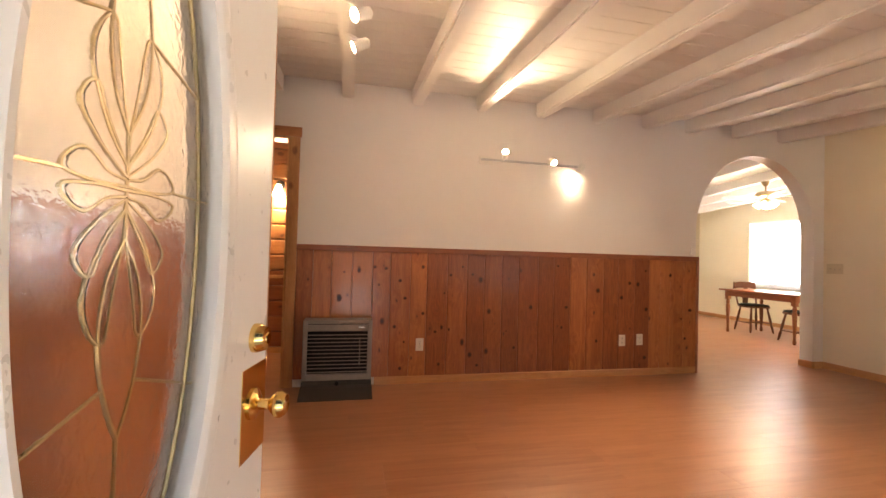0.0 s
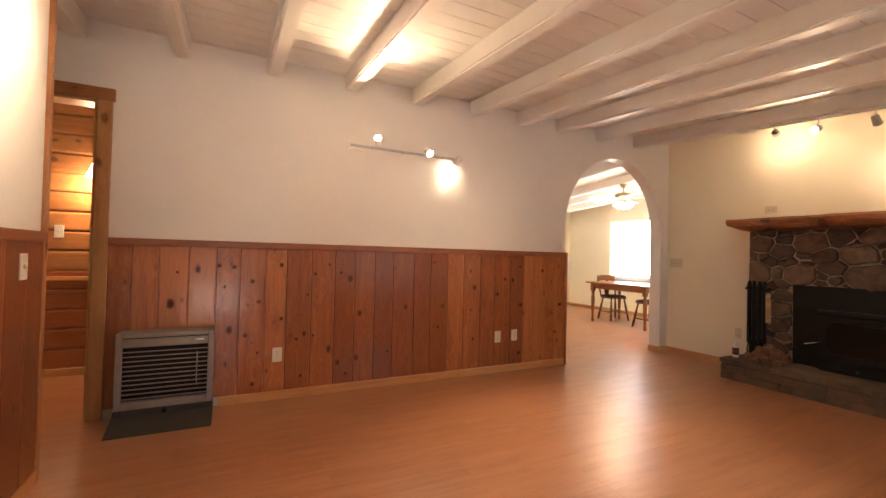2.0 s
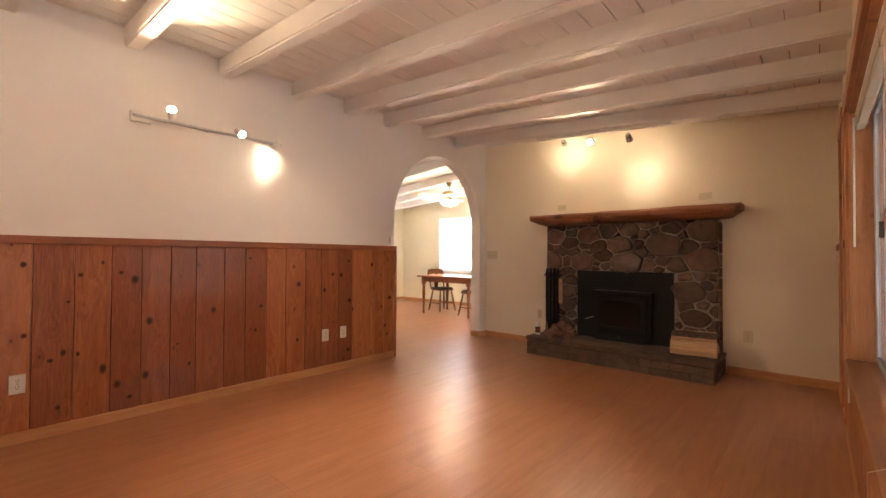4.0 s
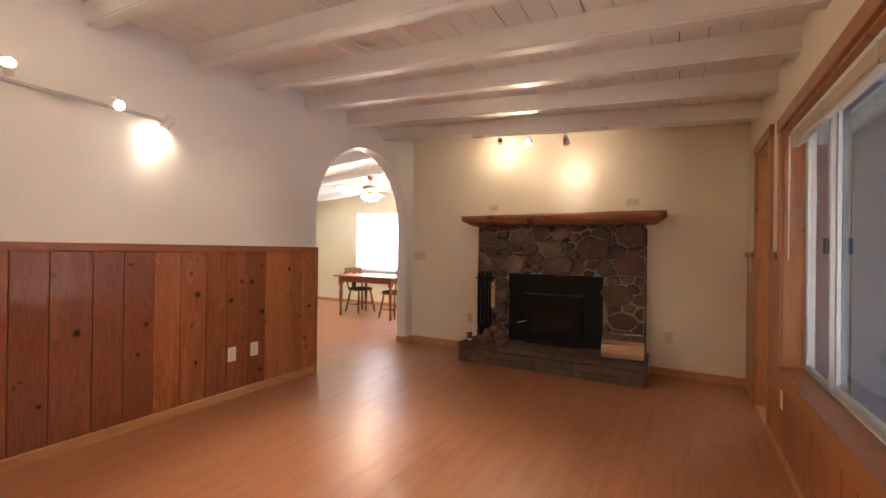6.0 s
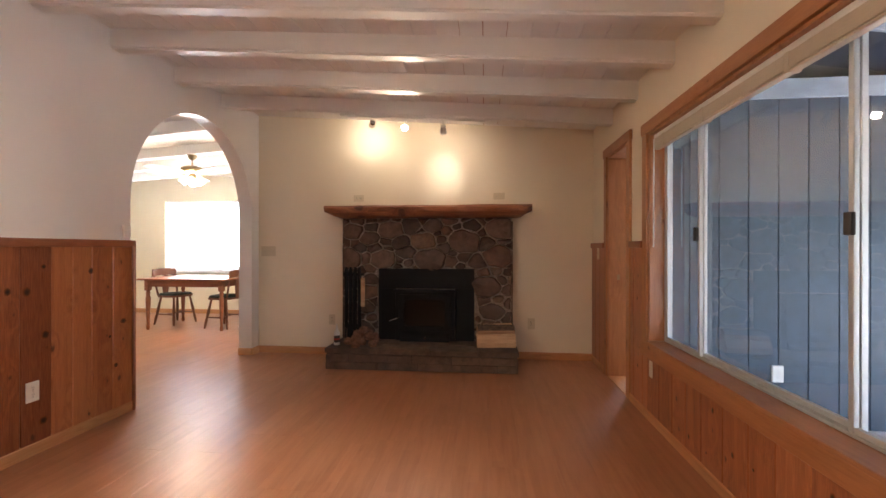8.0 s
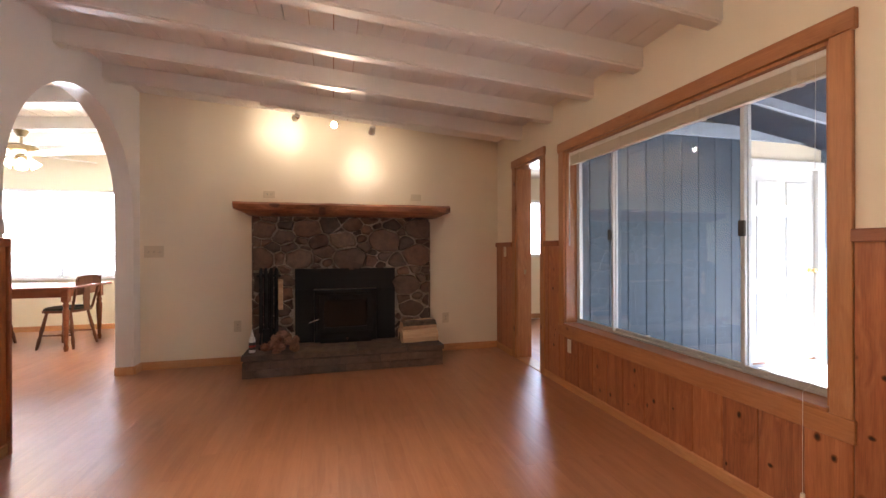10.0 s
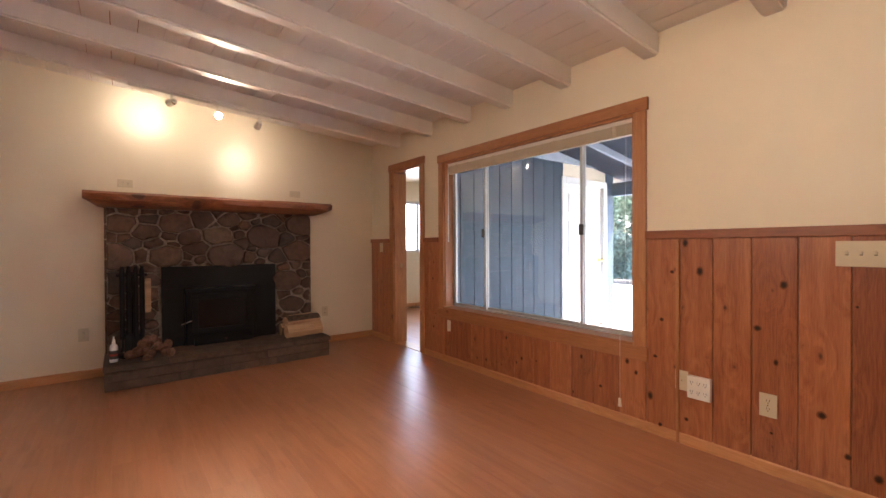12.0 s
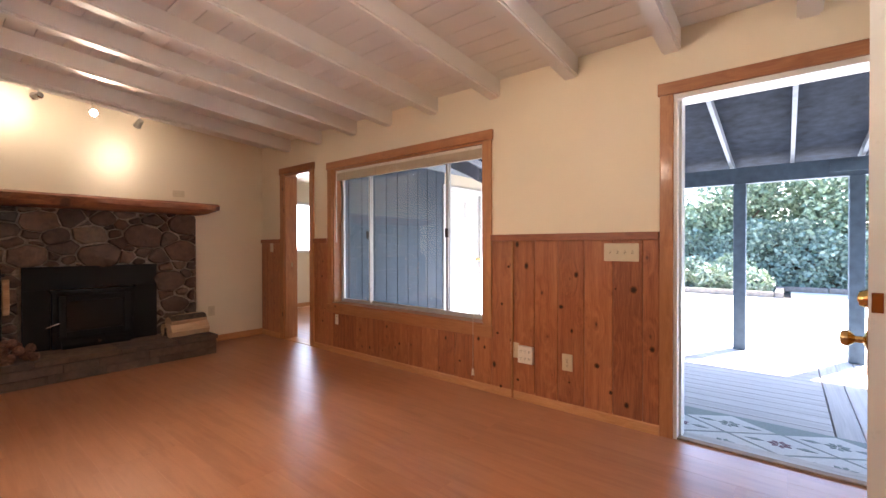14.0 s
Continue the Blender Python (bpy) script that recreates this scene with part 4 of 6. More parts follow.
angles = [2 * math.pi * i / 72 for i in range(72)]
for px, pz in ((0, 0), (LEAF_W, 0), (0, 2.03), (LEAF_W, 2.03)):
    angles.append(math.atan2((pz - OZ) / OB, (px - OX) / OA) % (2 * math.pi))
angles.sort()
bm = bmesh.new()
for a, b in zip(angles, angles[1:] + [angles[0] + 2 * math.pi]):
    prism(bm, [oval(a), oval(b), rect_hit(b, 0, LEAF_W, 0, 2.03), rect_hit(a, 0, LEAF_W, 0, 2.03)], "y", -LEAF_T, 0)
bmesh.ops.remove_doubles(bm, verts=bm.verts, dist=0.0002)
part("door_slab", bm, DOORW, leaf)
for side in (0.0, -LEAF_T):
    sg = 1 if side == 0.0 else -1
    bm = bmesh.new()
    prof = [(-0.012, -0.004), (-0.012, 0.010), (0.002, 0.016), (0.014, 0.010), (0.030, 0.013), (0.046, 0.010), (0.058, 0.0)]
    rings = []
    for i in range(96):
        t = 2 * math.pi * i / 96
        rings.append([bm.verts.new((oval(t, o)[0], side + sg * h, oval(t, o)[1])) for o, h in prof])
    for p, q in zip(rings, rings[1:] + rings[:1]):
        for j in range(len(prof) - 1):
            bm.faces.new((p[j], p[j + 1], q[j + 1], q[j]))
    part("oval_moulding", bm, DOORW, leaf, smooth=True)
bm = bmesh.new()
prism(bm, [oval(2 * math.pi * i / 64, 0.004) for i in range(64)], "y", -0.026, -0.020)
pane = part("oval_glass", bm, LEADED, leaf, "rippled obscure glass")
pane.visible_shadow = False
YG = -0.017


def came(pts, r=0.0034, closed=False):
    b = bmesh.new()
    p3 = [(x, YG, z) for x, z in pts]
    tube(b, p3 + (p3[:1] if closed else []), r, 6)
    return part("lead_came", b, CAMEM, leaf, "thin brass came", smooth=True)


def smooth_line(pts, n=7):
    """A soft curve through (across, up) points measured from the flower's heart."""
    p = [Vector((*q, 0)) for q in pts]
    p = [p[0] * 2 - p[1]] + p + [p[-1] * 2 - p[-2]]
    out = []
    for a, b, c, d in zip(p, p[1:], p[2:], p[3:]):
        for k in range(n):
            t = k / n
            out.append(0.5 * ((2 * b) + (c - a) * t + (2 * a - 5 * b + 4 * c - d) * t * t + (3 * b - a - 3 * c + d) * t ** 3))
    return [(q.x, q.y) for q in out] + [tuple(pts[-1])]


def bevelled(outline):
    b = bmesh.new()
    prism(b, [(OX + u * 0.94 * GU, CZ + v * GV) for u, v in outline], "y", -0.0195, -0.0150)
    es = [e for e in b.edges if all(v.co.y > -0.0155 for v in e.verts)]
    bmesh.ops.bevel(b, geom=es, offset=0.003, segments=1, affect="EDGES")
    g = part("bevelled_piece", b, BEVELG, leaf)
    g.visible_shadow = False


CZ = 1.228
GU, GV = 0.80, 0.73                  # width and height of the flower
came([oval(2 * math.pi * i / 64, -0.026) for i in range(64)], 0.0036, True)
TEAR = [(0.0, 0.095), (0.034, 0.17), (0.046, 0.26), (0.038, 0.35), (0.016, 0.43), (0.0, 0.47)]
PETALS = ([(0.0, 0.037), (0.045, 0.10), (0.077, 0.19), (0.068, 0.255), (0.037, 0.285), (0.022, 0.20), (0.004, 0.105)],
          [(0.0, 0.020), (0.055, 0.065), (0.094, 0.115), (0.088, 0.148), (0.066, 0.163), (0.045, 0.115), (0.004, 0.045)],
          [(0.0, 0.004), (0.060, 0.002), (0.118, 0.012), (0.112, 0.036), (0.080, 0.052), (0.040, 0.024), (0.003, 0.016)])
for up in (1, -0.93):
    loop = smooth_line([(u, v * up) for u, v in TEAR])
    whole = loop + [(-u, v) for u, v in reversed(loop[1:-1])]
    came([(OX + u * GU, CZ + v * GV) for u, v in whole], 0.0030, True)
    bevelled(whole)
    for petal in PETALS:
        for sg in (1, -1):
            loop = smooth_line([(u * sg, v * up) for u, v in petal], 5)
            came([(OX + u * GU, CZ + v * GV) for u, v in loop], 0.0026, True)
            bevelled(loop)
for pts in ([(-0.118, 0.012), (-OA / GU, 0.008)], [(0.118, 0.012), (OA / GU, 0.008)], [(0, 0.47), (0, (OZ + OB - CZ) / GV)], [(0, -0.437), (0, (OZ - OB - CZ) / GV)],
            [(-0.045, 0.29), (-0.20, 0.235)], [(0.045, 0.29), (0.20, 0.235)], [(-0.035, -0.345), (-0.21, -0.41)], [(0.035, -0.345), (0.21, -0.41)]):
    came([(OX + u * GU, CZ + v * GV) for u, v in pts], 0.0026)
KX = LEAF_W - 0.062
for sg, y0 in ((1, 0.0), (-1, -LEAF_T)):
    turn = pose(KX, y0, 0.828, -90 * sg)
    b = bmesh.new()
    lathe(b, [(0.033, 0.0), (0.033, 0.006), (0.024, 0.012), (0.012, 0.016), (0.011, 0.036), (0.018, 0.042), (0.027, 0.052), (0.0275, 0.062), (0.021, 0.072), (0.008, 0.076)], turn, 24)
    part("door_knob", b, BRASS, leaf, "round polished brass knob", smooth=True)
    b = bmesh.new()
    lathe(b, [(0.031, 0.0), (0.031, 0.008), (0.027, 0.02), (0.024, 0.026), (0.013, 0.028), (0.012, 0.03)], pose(KX, y0, 0.968, -90 * sg), 24)
    part("deadbolt", b, BRASS, leaf, "polished brass deadbolt", smooth=True)
    b = bmesh.new()
    box(b, KX - 0.055, LEAF_W + 0.0015, min(y0, y0 + 0.0018 * sg), max(y0, y0 + 0.0018 * sg), 0.72, 0.91)
    part("guard_plate", b, BRASS, leaf, "flat brass guard plate")
b = bmesh.new()
box(b, LEAF_W, LEAF_W + 0.002, -0.036, -0.008, 0.93, 0.995)
part("bolt_plate", b, BRASS, leaf)
for hz in (0.2, 1.0, 1.8):
    b = bmesh.new()
    cyl(b, (-0.004, 0.004, hz), (-0.004, 0.004, hz + 0.09), 0.006, n=10)
    part("hinge", b, BRASS, leaf)


# ---- switch and socket plates ----
def plate(name, label, at, facing, w, h, kind, material=PLATE, d=0.006, category=""):
    """kind: toggles or sockets as (x, z) offsets. facing in degrees: 0 looks along +y."""
    root = thing(name, label, category or name.replace("_", " "), pose(*at, 0, 0, facing))
    b = bmesh.new()
    box(b, -w / 2, w / 2, 0, d, -h / 2, h / 2, 0.003, 2)
    part("cover_plate", b, material, root)
    for k, x, z in kind:
        b = bmesh.new()
        if k == "t":
            # dark box proud of the plate, stands for the toggle's shadow
            s = bmesh.new()
            box(s, x - 0.0056, x + 0.0056, d - 0.001, d + 0.0008, z - 0.007, z + 0.008)
            part("toggle_slot", s, NEAR_BLACK, root)
            box(b, x - 0.0048, x + 0.0048, d, d + 0.010, z - 0.004, z + 0.014, 0.002)
            part("toggle", b, material, root)
        elif k == "s":
            for dx in (-0.006, 0.006):
                box(b, x + dx - 0.0012, x + dx + 0.0012, d - 0.001, d + 0.0006, z - 0.001, z + 0.009)
            cyl(b, (x, d - 0.001, z - 0.008), (x, d + 0.0006, z - 0.008), 0.0028, n=8)
            part("socket_slots", b, NEAR_BLACK, root)
        else:
            cyl(b, (x, d - 0.001, z), (x, d + 0.001, z), 0.003, n=8)
            part("screw", b, CHROME, root)
    return root


DUP = [("s", 0, 0.02), ("s", 0, -0.02), ("v", 0, 0)]
NF = YN - 0.0145
for x, z in ((3.441, 0.362), (3.647, 0.368), (1.336, 0.355)):
    plate("wall_outlet", "ivory duplex outlet on the knotty pine wainscot", (x, NF, z), 180, 0.072, 0.115, DUP, PLATE_W, category="outlet")
plate("light_switch", "ivory light switch on the red board wainscot", (XW + 0.0145, 2.62, 1.08), -90, 0.075, 0.118, [("t", 0, 0)], PLATE_W, category="switch")
plate("wall_outlet", "ivory duplex outlet on the red board wainscot", (XW + 0.0145, 2.0, 0.36), -90, 0.072, 0.115, DUP, PLATE_W, category="outlet")
plate("wall_outlet", "ivory duplex outlet low on the board wainscot", (XW + 0.0145, 1.52, 0.36), -90, 0.072, 0.115, DUP, PLATE_W, category="outlet")
plate("light_switch", "cream triple switch on the chimney wall", (XE, 3.595, 1.157), 90, 0.17, 0.115, [("t", -0.046, 0), ("t", 0, 0), ("t", 0.046, 0)], PLATE, category="switch")
plate("wall_outlet", "cream outlet on the chimney wall", (XE, 2.842, 0.388), 90, 0.072, 0.115, DUP, PLATE, category="outlet")
plate("wall_outlet", "cream outlet beside the raised hearth", (XE, 0.63, 0.379), 90, 0.075, 0.118, DUP, PLATE, category="outlet")
plate("mantel_outlet", "cream outlet plate above the log mantel", (XE, 2.535, 1.752), 90, 0.115, 0.072, [("s", -0.02, 0), ("s", 0.02, 0)], PLATE, category="outlet")
plate("mantel_outlet", "cream blank plate above the log mantel", (XE, 0.975, 1.759), 90, 0.12, 0.072, [("v", -0.03, 0), ("v", 0.03, 0)], PLATE, category="outlet")
SF = YS + 0.0145
plate("light_switch", "ivory four-gang switch on cedar boards", (1.535, SF, 1.117), 0, 0.215, 0.115, [("t", -0.069, 0), ("t", -0.023, 0), ("t", 0.023, 0), ("t", 0.069, 0)], PLATE, category="switch")
plate("wall_outlet", "ivory duplex outlet on cedar boards", (1.893, SF, 0.347), 0, 0.075, 0.118, DUP, PLATE, category="outlet")
plate("multi_outlet", "white six-socket outlet box on cedar boards", (2.207, SF, 0.352), 0, 0.118, 0.125, [("s", -0.035, 0.026), ("s", 0, 0.026), ("s", 0.035, 0.026), ("s", -0.035, -0.026), ("s", 0, -0.026), ("s", 0.035, -0.026)], PLATE_W, 0.03, "outlet")
plate("cable_plate", "ivory cable wall plate beside the outlet box", (2.305, SF, 0.372), 0, 0.07, 0.115, [("v", 0, 0)], PLATE, category="outlet")
plate("phone_plate", "small ivory wall plate under the window", (4.49, SF, 0.365), 0, 0.05, 0.11, [("v", 0, 0.03)], PLATE_W, category="outlet")
plate("light_switch", "ivory switch near the bedroom doorway", (5.835, SF, 1.142), 0, 0.07, 0.115, [("t", 0, 0)], PLATE, category="switch")
plate("outdoor_outlet", "white outlet cover low on the blue siding", (WX - 0.001, -0.97, 0.29), 90, 0.075, 0.12, [("s", 0, 0.02), ("s", 0, -0.02)], PLATE_W, 0.02, "outlet")
plate("thermostat", "small white thermostat above the wainscot rail", (4.29, YN, 1.31), 180, 0.055, 0.085, [], PLATE_W, 0.02)
b = bmesh.new()
box(b, 2.318, 2.336, SF, SF + 0.012, 0.0, 1.195, 0.003)
solid("cable_cover", b, CASE, "narrow stained wooden cable cover strip", "cable cover", "")

# ---- track lights ----
def track_head(parent, at, aim, lit=True, size=1.0, material=PLATE_W):
    m = look(at, aim) @ pose(0, 0, 0, 180)
    b = bmesh.new()
    lathe(b, [(0.016 * size, -0.045 * size), (0.026 * size, -0.035 * size), (0.028 * size, 0.03 * size), (0.033 * size, 0.045 * size), (0.030 * size, 0.045 * size), (0.024 * size, 0.02 * size)], m, 20)
    head = part("lamp_head", b, material, parent, smooth=True)
    b = bmesh.new()
    lathe(b, [(0.020 * size, 0.030 * size), (0.024 * size, 0.032 * size), (0.012 * size, 0.041 * size)], m, 16)
    part("bulb", b, BULB if lit else CHROME, head, "glowing reflector bulb" if lit else "")


def stem(parent, a, b, r=0.006, material=PLATE_W):
    bm = bmesh.new()
    tube(bm, [a, b], r, 8)
    part("swivel_stem", bm, material, parent)


tn = thing("track_light", "white wall track with three lit spot heads", "track light")
b = bmesh.new()
box(b, 1.875, 2.96, YN - 0.045, YN - 0.025, 2.10, 2.12, 0.003)
part("track_rail", b, ALU, tn, "silver track rail")
b = bmesh.new()
box(b, 1.862, 1.99, YN - 0.03, YN, 2.07, 2.145, 0.004)
part("feed_box", b, PLATE_W, tn)
for x in (2.36, 2.88):
    b = bmesh.new()
    box(b, x - 0.012, x + 0.012, YN - 0.03, YN, 2.10, 2.12)
    part("standoff", b, PLATE_W, tn)
NT = [((2.09, YN - 0.11, 2.155), (1.75, 2.55, 2.62)), ((2.565, YN - 0.12, 2.12), (3.0, 0.9, 0.5)), ((2.885, YN - 0.10, 2.085), (2.80, YN + 0.02, 1.86))]
for at, aim in NT:
    track_head(tn, at, aim)
    stem(tn, (at[0], YN - 0.04, 2.11), at)

te = thing("track_light", "white beam-mounted track with three spot heads", "track light")
BX5 = 5.46
bz = lambda y: ceil_z(y) - BD
b = bmesh.new()
prism(b, [(1.13, bz(1.13) - 0.022), (2.5, bz(2.5) - 0.022), (2.5, bz(2.5) - 0.001), (1.13, bz(1.13) - 0.001)], "x", BX5 - 0.018, BX5 + 0.018)
part("track_rail", b, PLATE_W, te)
b = bmesh.new()
prism(b, [(2.38, bz(2.38) - 0.03), (2.52, bz(2.52) - 0.03), (2.52, bz(2.52) - 0.001), (2.38, bz(2.38) - 0.001)], "x", BX5 - 0.03, BX5 + 0.03)
part("feed_box", b, PLATE_W, te)
ET = [((BX5 + 0.03, 2.216, 2.40), (XE, 2.43, 2.41), CHROME), ((BX5 - 0.04, 1.875, 2.335), (0.9, 2.2, 0.55), PLATE_W), ((BX5 + 0.01, 1.521, 2.325), (XE, 1.573, 2.01), PLATE_W)]
for at, aim, mt in ET:
    track_head(te, at, aim, True, 1.0, mt)
    stem(te, (BX5, at[1], bz(at[1]) - 0.02), (at[0], at[1], at[2] + 0.02))

tw = thing("track_light", "white ceiling track with two spot heads", "track light")
BX0 = 0.626
b = bmesh.new()
prism(b, [(1.55, bz(1.55) - 0.022), (2.6, bz(2.6) - 0.022), (2.6, bz(2.6) - 0.001), (1.55, bz(1.55) - 0.001)], "x", BX0 - 0.018, BX0 + 0.018)
part("track_rail", b, PLATE_W, tw)
WT = [((BX0 + 0.085, 2.36, 2.405), (0.14, 2.30, 2.10)), ((BX0 + 0.085, 2.0, 2.385), (0.14, 1.70, 2.05))]
for at, aim in WT:
    track_head(tw, at, aim, True, 1.15)
    stem(tw, (BX0, at[1], bz(at[1]) - 0.02), (at[0], at[1], at[2] + 0.02))

# ---- things on the hearth ----
tools = thing("fireplace_tools", "black iron fireplace tool set on its stand", "fireplace tools", pose(5.80, 2.50, HZ))
b = bmesh.new()
lathe(b, [(0.10, 0.0), (0.10, 0.012), (0.03, 0.022), (0.012, 0.03)], Matrix(), 20)
part("base", b, IRON, tools, smooth=True)
b = bmesh.new()
cyl(b, (0, 0, 0.02), (0, 0, 0.74), 0.010)
part("post", b, IRON, tools)
b = bmesh.new()
box(b, -0.02, 0.02, -0.11, 0.11, 0.70, 0.725, 0.004)
part("hanger", b, IRON, tools)
for i, yy in enumerate((-0.07, -0.025, 0.025, 0.07)):
    b = bmesh.new()
    cyl(b, (-0.02, yy, 0.16), (-0.02, yy, 0.76), 0.019)
    lathe(b, [(0.015, 0.70), (0.018, 0.74), (0.012, 0.79)], pose(-0.02, yy, 0), 12)
    if i == 1:
        box(b, -0.03, -0.012, yy - 0.055, yy + 0.055, 0.04, 0.20, 0.01, 2)
    elif i == 2:
        box(b, -0.045, 0.01, yy - 0.03, yy + 0.03, 0.03, 0.20, 0.012, 2)
    elif i == 3:
        tube(b, [(-0.02, yy, 0.17), (-0.05, yy, 0.10), (-0.02, yy + 0.01, 0.05)], 0.007)
    part(("poker", "shovel", "brush", "tongs")[i], b, IRON, tools)
b = bmesh.new()
box(b, -0.05, -0.03, -0.135, -0.09, 0.38, 0.68, 0.008, 2)
part("match_box", b, LOGIN, tools, "tall light wooden match holder")


def log_mesh(length, r, seed, wedge=True):
    """A split log along y: bark on the round side, a flat split face on top."""
    g = random.Random(seed)
    b = bmesh.new()
    pts = [(-1, 0.2), (-0.88, -0.5), (-0.4, -0.85), (0.2, -0.9), (0.75, -0.6), (1.0, 0.0), (0.85, 0.4), (0.3, 0.72 + g.uniform(-0.1, 0.1)), (-0.5, 0.62 + g.uniform(-0.1, 0.15))]
    rows = []
    for i in range(9):
        yy = length * (i / 8 - 0.5)
        rows.append([b.verts.new((x * r * (1 + 0.09 * noise.noise((yy * 6, x, seed))), yy, z * r * (1 + 0.13 * noise.noise((yy * 7, z + 4, seed))))) for x, z in pts])
    for p, q in zip(rows, rows[1:]):
        for j in range(len(pts)):
            b.faces.new((p[j], p[(j + 1) % len(pts)], q[(j + 1) % len(pts)], q[j]))
    b.faces.new(rows[0])
    b.faces.new(rows[-1])
    bmesh.ops.recalc_face_normals(b, faces=b.faces)
    me = bpy.data.meshes.new("log")
    b.to_mesh(me)
    b.free()
    me.materials.append(LOGIN)
    me.materials.append(BARK)
    for f in me.polygons:
        if f.normal.z < 0.1 and abs(f.normal.y) < 0.7:
            f.material_index = 1
    return me


for i, (x, y, z, length, r, rot) in enumerate(((5.72, 1.015, HZ + 0.068, 0.38, 0.078, 4), (5.86, 1.03, HZ + 0.068, 0.37, 0.078, -5), (5.77, 1.02, HZ + 0.150, 0.37, 0.072, 8), (5.87, 1.00, HZ + 0.165, 0.3, 0.055, 20))):
    ob = new("firewood_log", log_mesh(length, r, i + 3))
    ob.matrix_world = pose(x, y, z, 0, (-62, 5, 196, 24)[i], rot)
    tagged(ob, "split firewood log with pale wood and dark bark", "firewood", "stacked firewood")


def cone_mesh(seed):
    g = random.Random(seed)
    b = bmesh.new()
    for ring in range(7):
        zz = 0.008 + ring * 0.010
        rr = 0.034 * math.sin(math.pi * (ring + 1.2) / 8.6)
        for k in range(8):
            a = 2 * math.pi * (k + 0.5 * (ring % 2)) / 8
            m = pose(0, 0, zz, 0, 0, math.degrees(a)) @ pose(rr * 0.5, 0, 0, 0, -25 + g.uniform(-8, 8), 0)
            v = [b.verts.new(m @ Vector(p)) for p in ((0, -0.008, -0.003), (rr * 0.75, -0.009, 0.002), (rr * 0.9, 0, 0.005), (rr * 0.75, 0.009, 0.002), (0, 0.008, -0.003), (rr * 0.4, 0, 0.008))]
            b.faces.new((v[0], v[1], v[5]))
            b.faces.new((v[1], v[2], v[5]))
            b.faces.new((v[2], v[3], v[5]))
            b.faces.new((v[3], v[4], v[5]))
            b.faces.new((v[4], v[3], v[2], v[1], v[0]))
    lathe(b, [(0.006, 0.0), (0.016, 0.02), (0.012, 0.06), (0.002, 0.085)], Matrix(), 8)
    return mesh_of(b, "pine_cone", CONEW)


cone_meshes = [cone_mesh(i) for i in range(3)]
g = random.Random(4)
for layer, count in ((0, 11), (1, 7), (2, 3)):
    for i in range(count):
        a = 2 * math.pi * i / count + layer
        rr = (0.115, 0.07, 0.03)[layer] * (0.6 if i % 3 == 0 else 1.0)
        ob = new("pine_cone", cone_meshes[(i + layer) % 3])
        ob.matrix_world = pose(5.71 + rr * math.cos(a) * 0.9, 2.375 + rr * 1.25 * math.sin(a), HZ + 0.034 + 0.045 * layer, g.uniform(60, 110), g.uniform(-40, 40), g.uniform(0, 360))
        tagged(ob, "dry brown pine cone heaped on the hearth", "pine cone", "pine cones on the hearth")
ob = new("pine_cone", cone_meshes[0])
ob.matrix_world = pose(5.64, 2.55, HZ + 0.033, 85, 10, 60)
tagged(ob, "dry brown pine cone lying apart on the hearth", "pine cone", "pine cones on the hearth")

bottle = thing("glue_bottle", "white squeeze bottle with a dark label", "bottle", pose(5.66, 2.63, HZ))
b = bmesh.new()
lathe(b, [(0.026, 0.0), (0.029, 0.006), (0.029, 0.125), (0.022, 0.145), (0.013, 0.15)], Matrix(), 20)
part("body", b, CAULK, bottle, smooth=True)
b = bmesh.new()
lathe(b, [(0.0296, 0.03), (0.0296, 0.10)], Matrix(), 20)
part("label_band", b, NEAR_BLACK, bottle, "dark printed label")
b = bmesh.new()
lathe(b, [(0.0300, 0.055), (0.0300, 0.072)], Matrix(), 20)
part("label_stripe", b, RED, bottle, "red label stripe")
b = bmesh.new()
lathe(b, [(0.014, 0.15), (0.014, 0.165), (0.006, 0.195), (0.004, 0.215)], Matrix(), 14)
part("nozzle_cap", b, CAULK, bottle, smooth=True)

# ---- dining room ----
table = thing("dining_table", "reddish wooden dining table with turned legs", "table", pose(7.56, 5.46, 0))
b = bmesh.new()
box(b, -0.45, 0.45, -0.68, 0.68, 0.725, 0.752, 0.008, 2)
part("tabletop", b, TABLE, table)
for x0, x1, y0, y1 in ((-0.37, 0.37, -0.59, -0.57), (-0.37, 0.37, 0.57, 0.59), (-0.38, -0.36, -0.57, 0.57), (0.36, 0.38, -0.57, 0.57)):
    b = bmesh.new()
    box(b, x0, x1, y0, y1, 0.63, 0.725, 0.002)
    part("apron", b, TABLE, table)
LEGP = [(0.018, 0.0), (0.026, 0.04), (0.018, 0.08), (0.030, 0.35), (0.034, 0.47), (0.022, 0.50), (0.032, 0.53), (0.022, 0.56), (0.034, 0.58)]
for x, y in ((-0.36, -0.57), (0.36, -0.57), (-0.36, 0.57), (0.36, 0.57)):
    b = bmesh.new()
    lathe(b, LEGP, pose(x, y, 0), 16)
    box(b, x - 0.034, x + 0.034, y - 0.034, y + 0.034, 0.575, 0.724, 0.003)
    part("leg", b, TABLE, table, smooth=True)


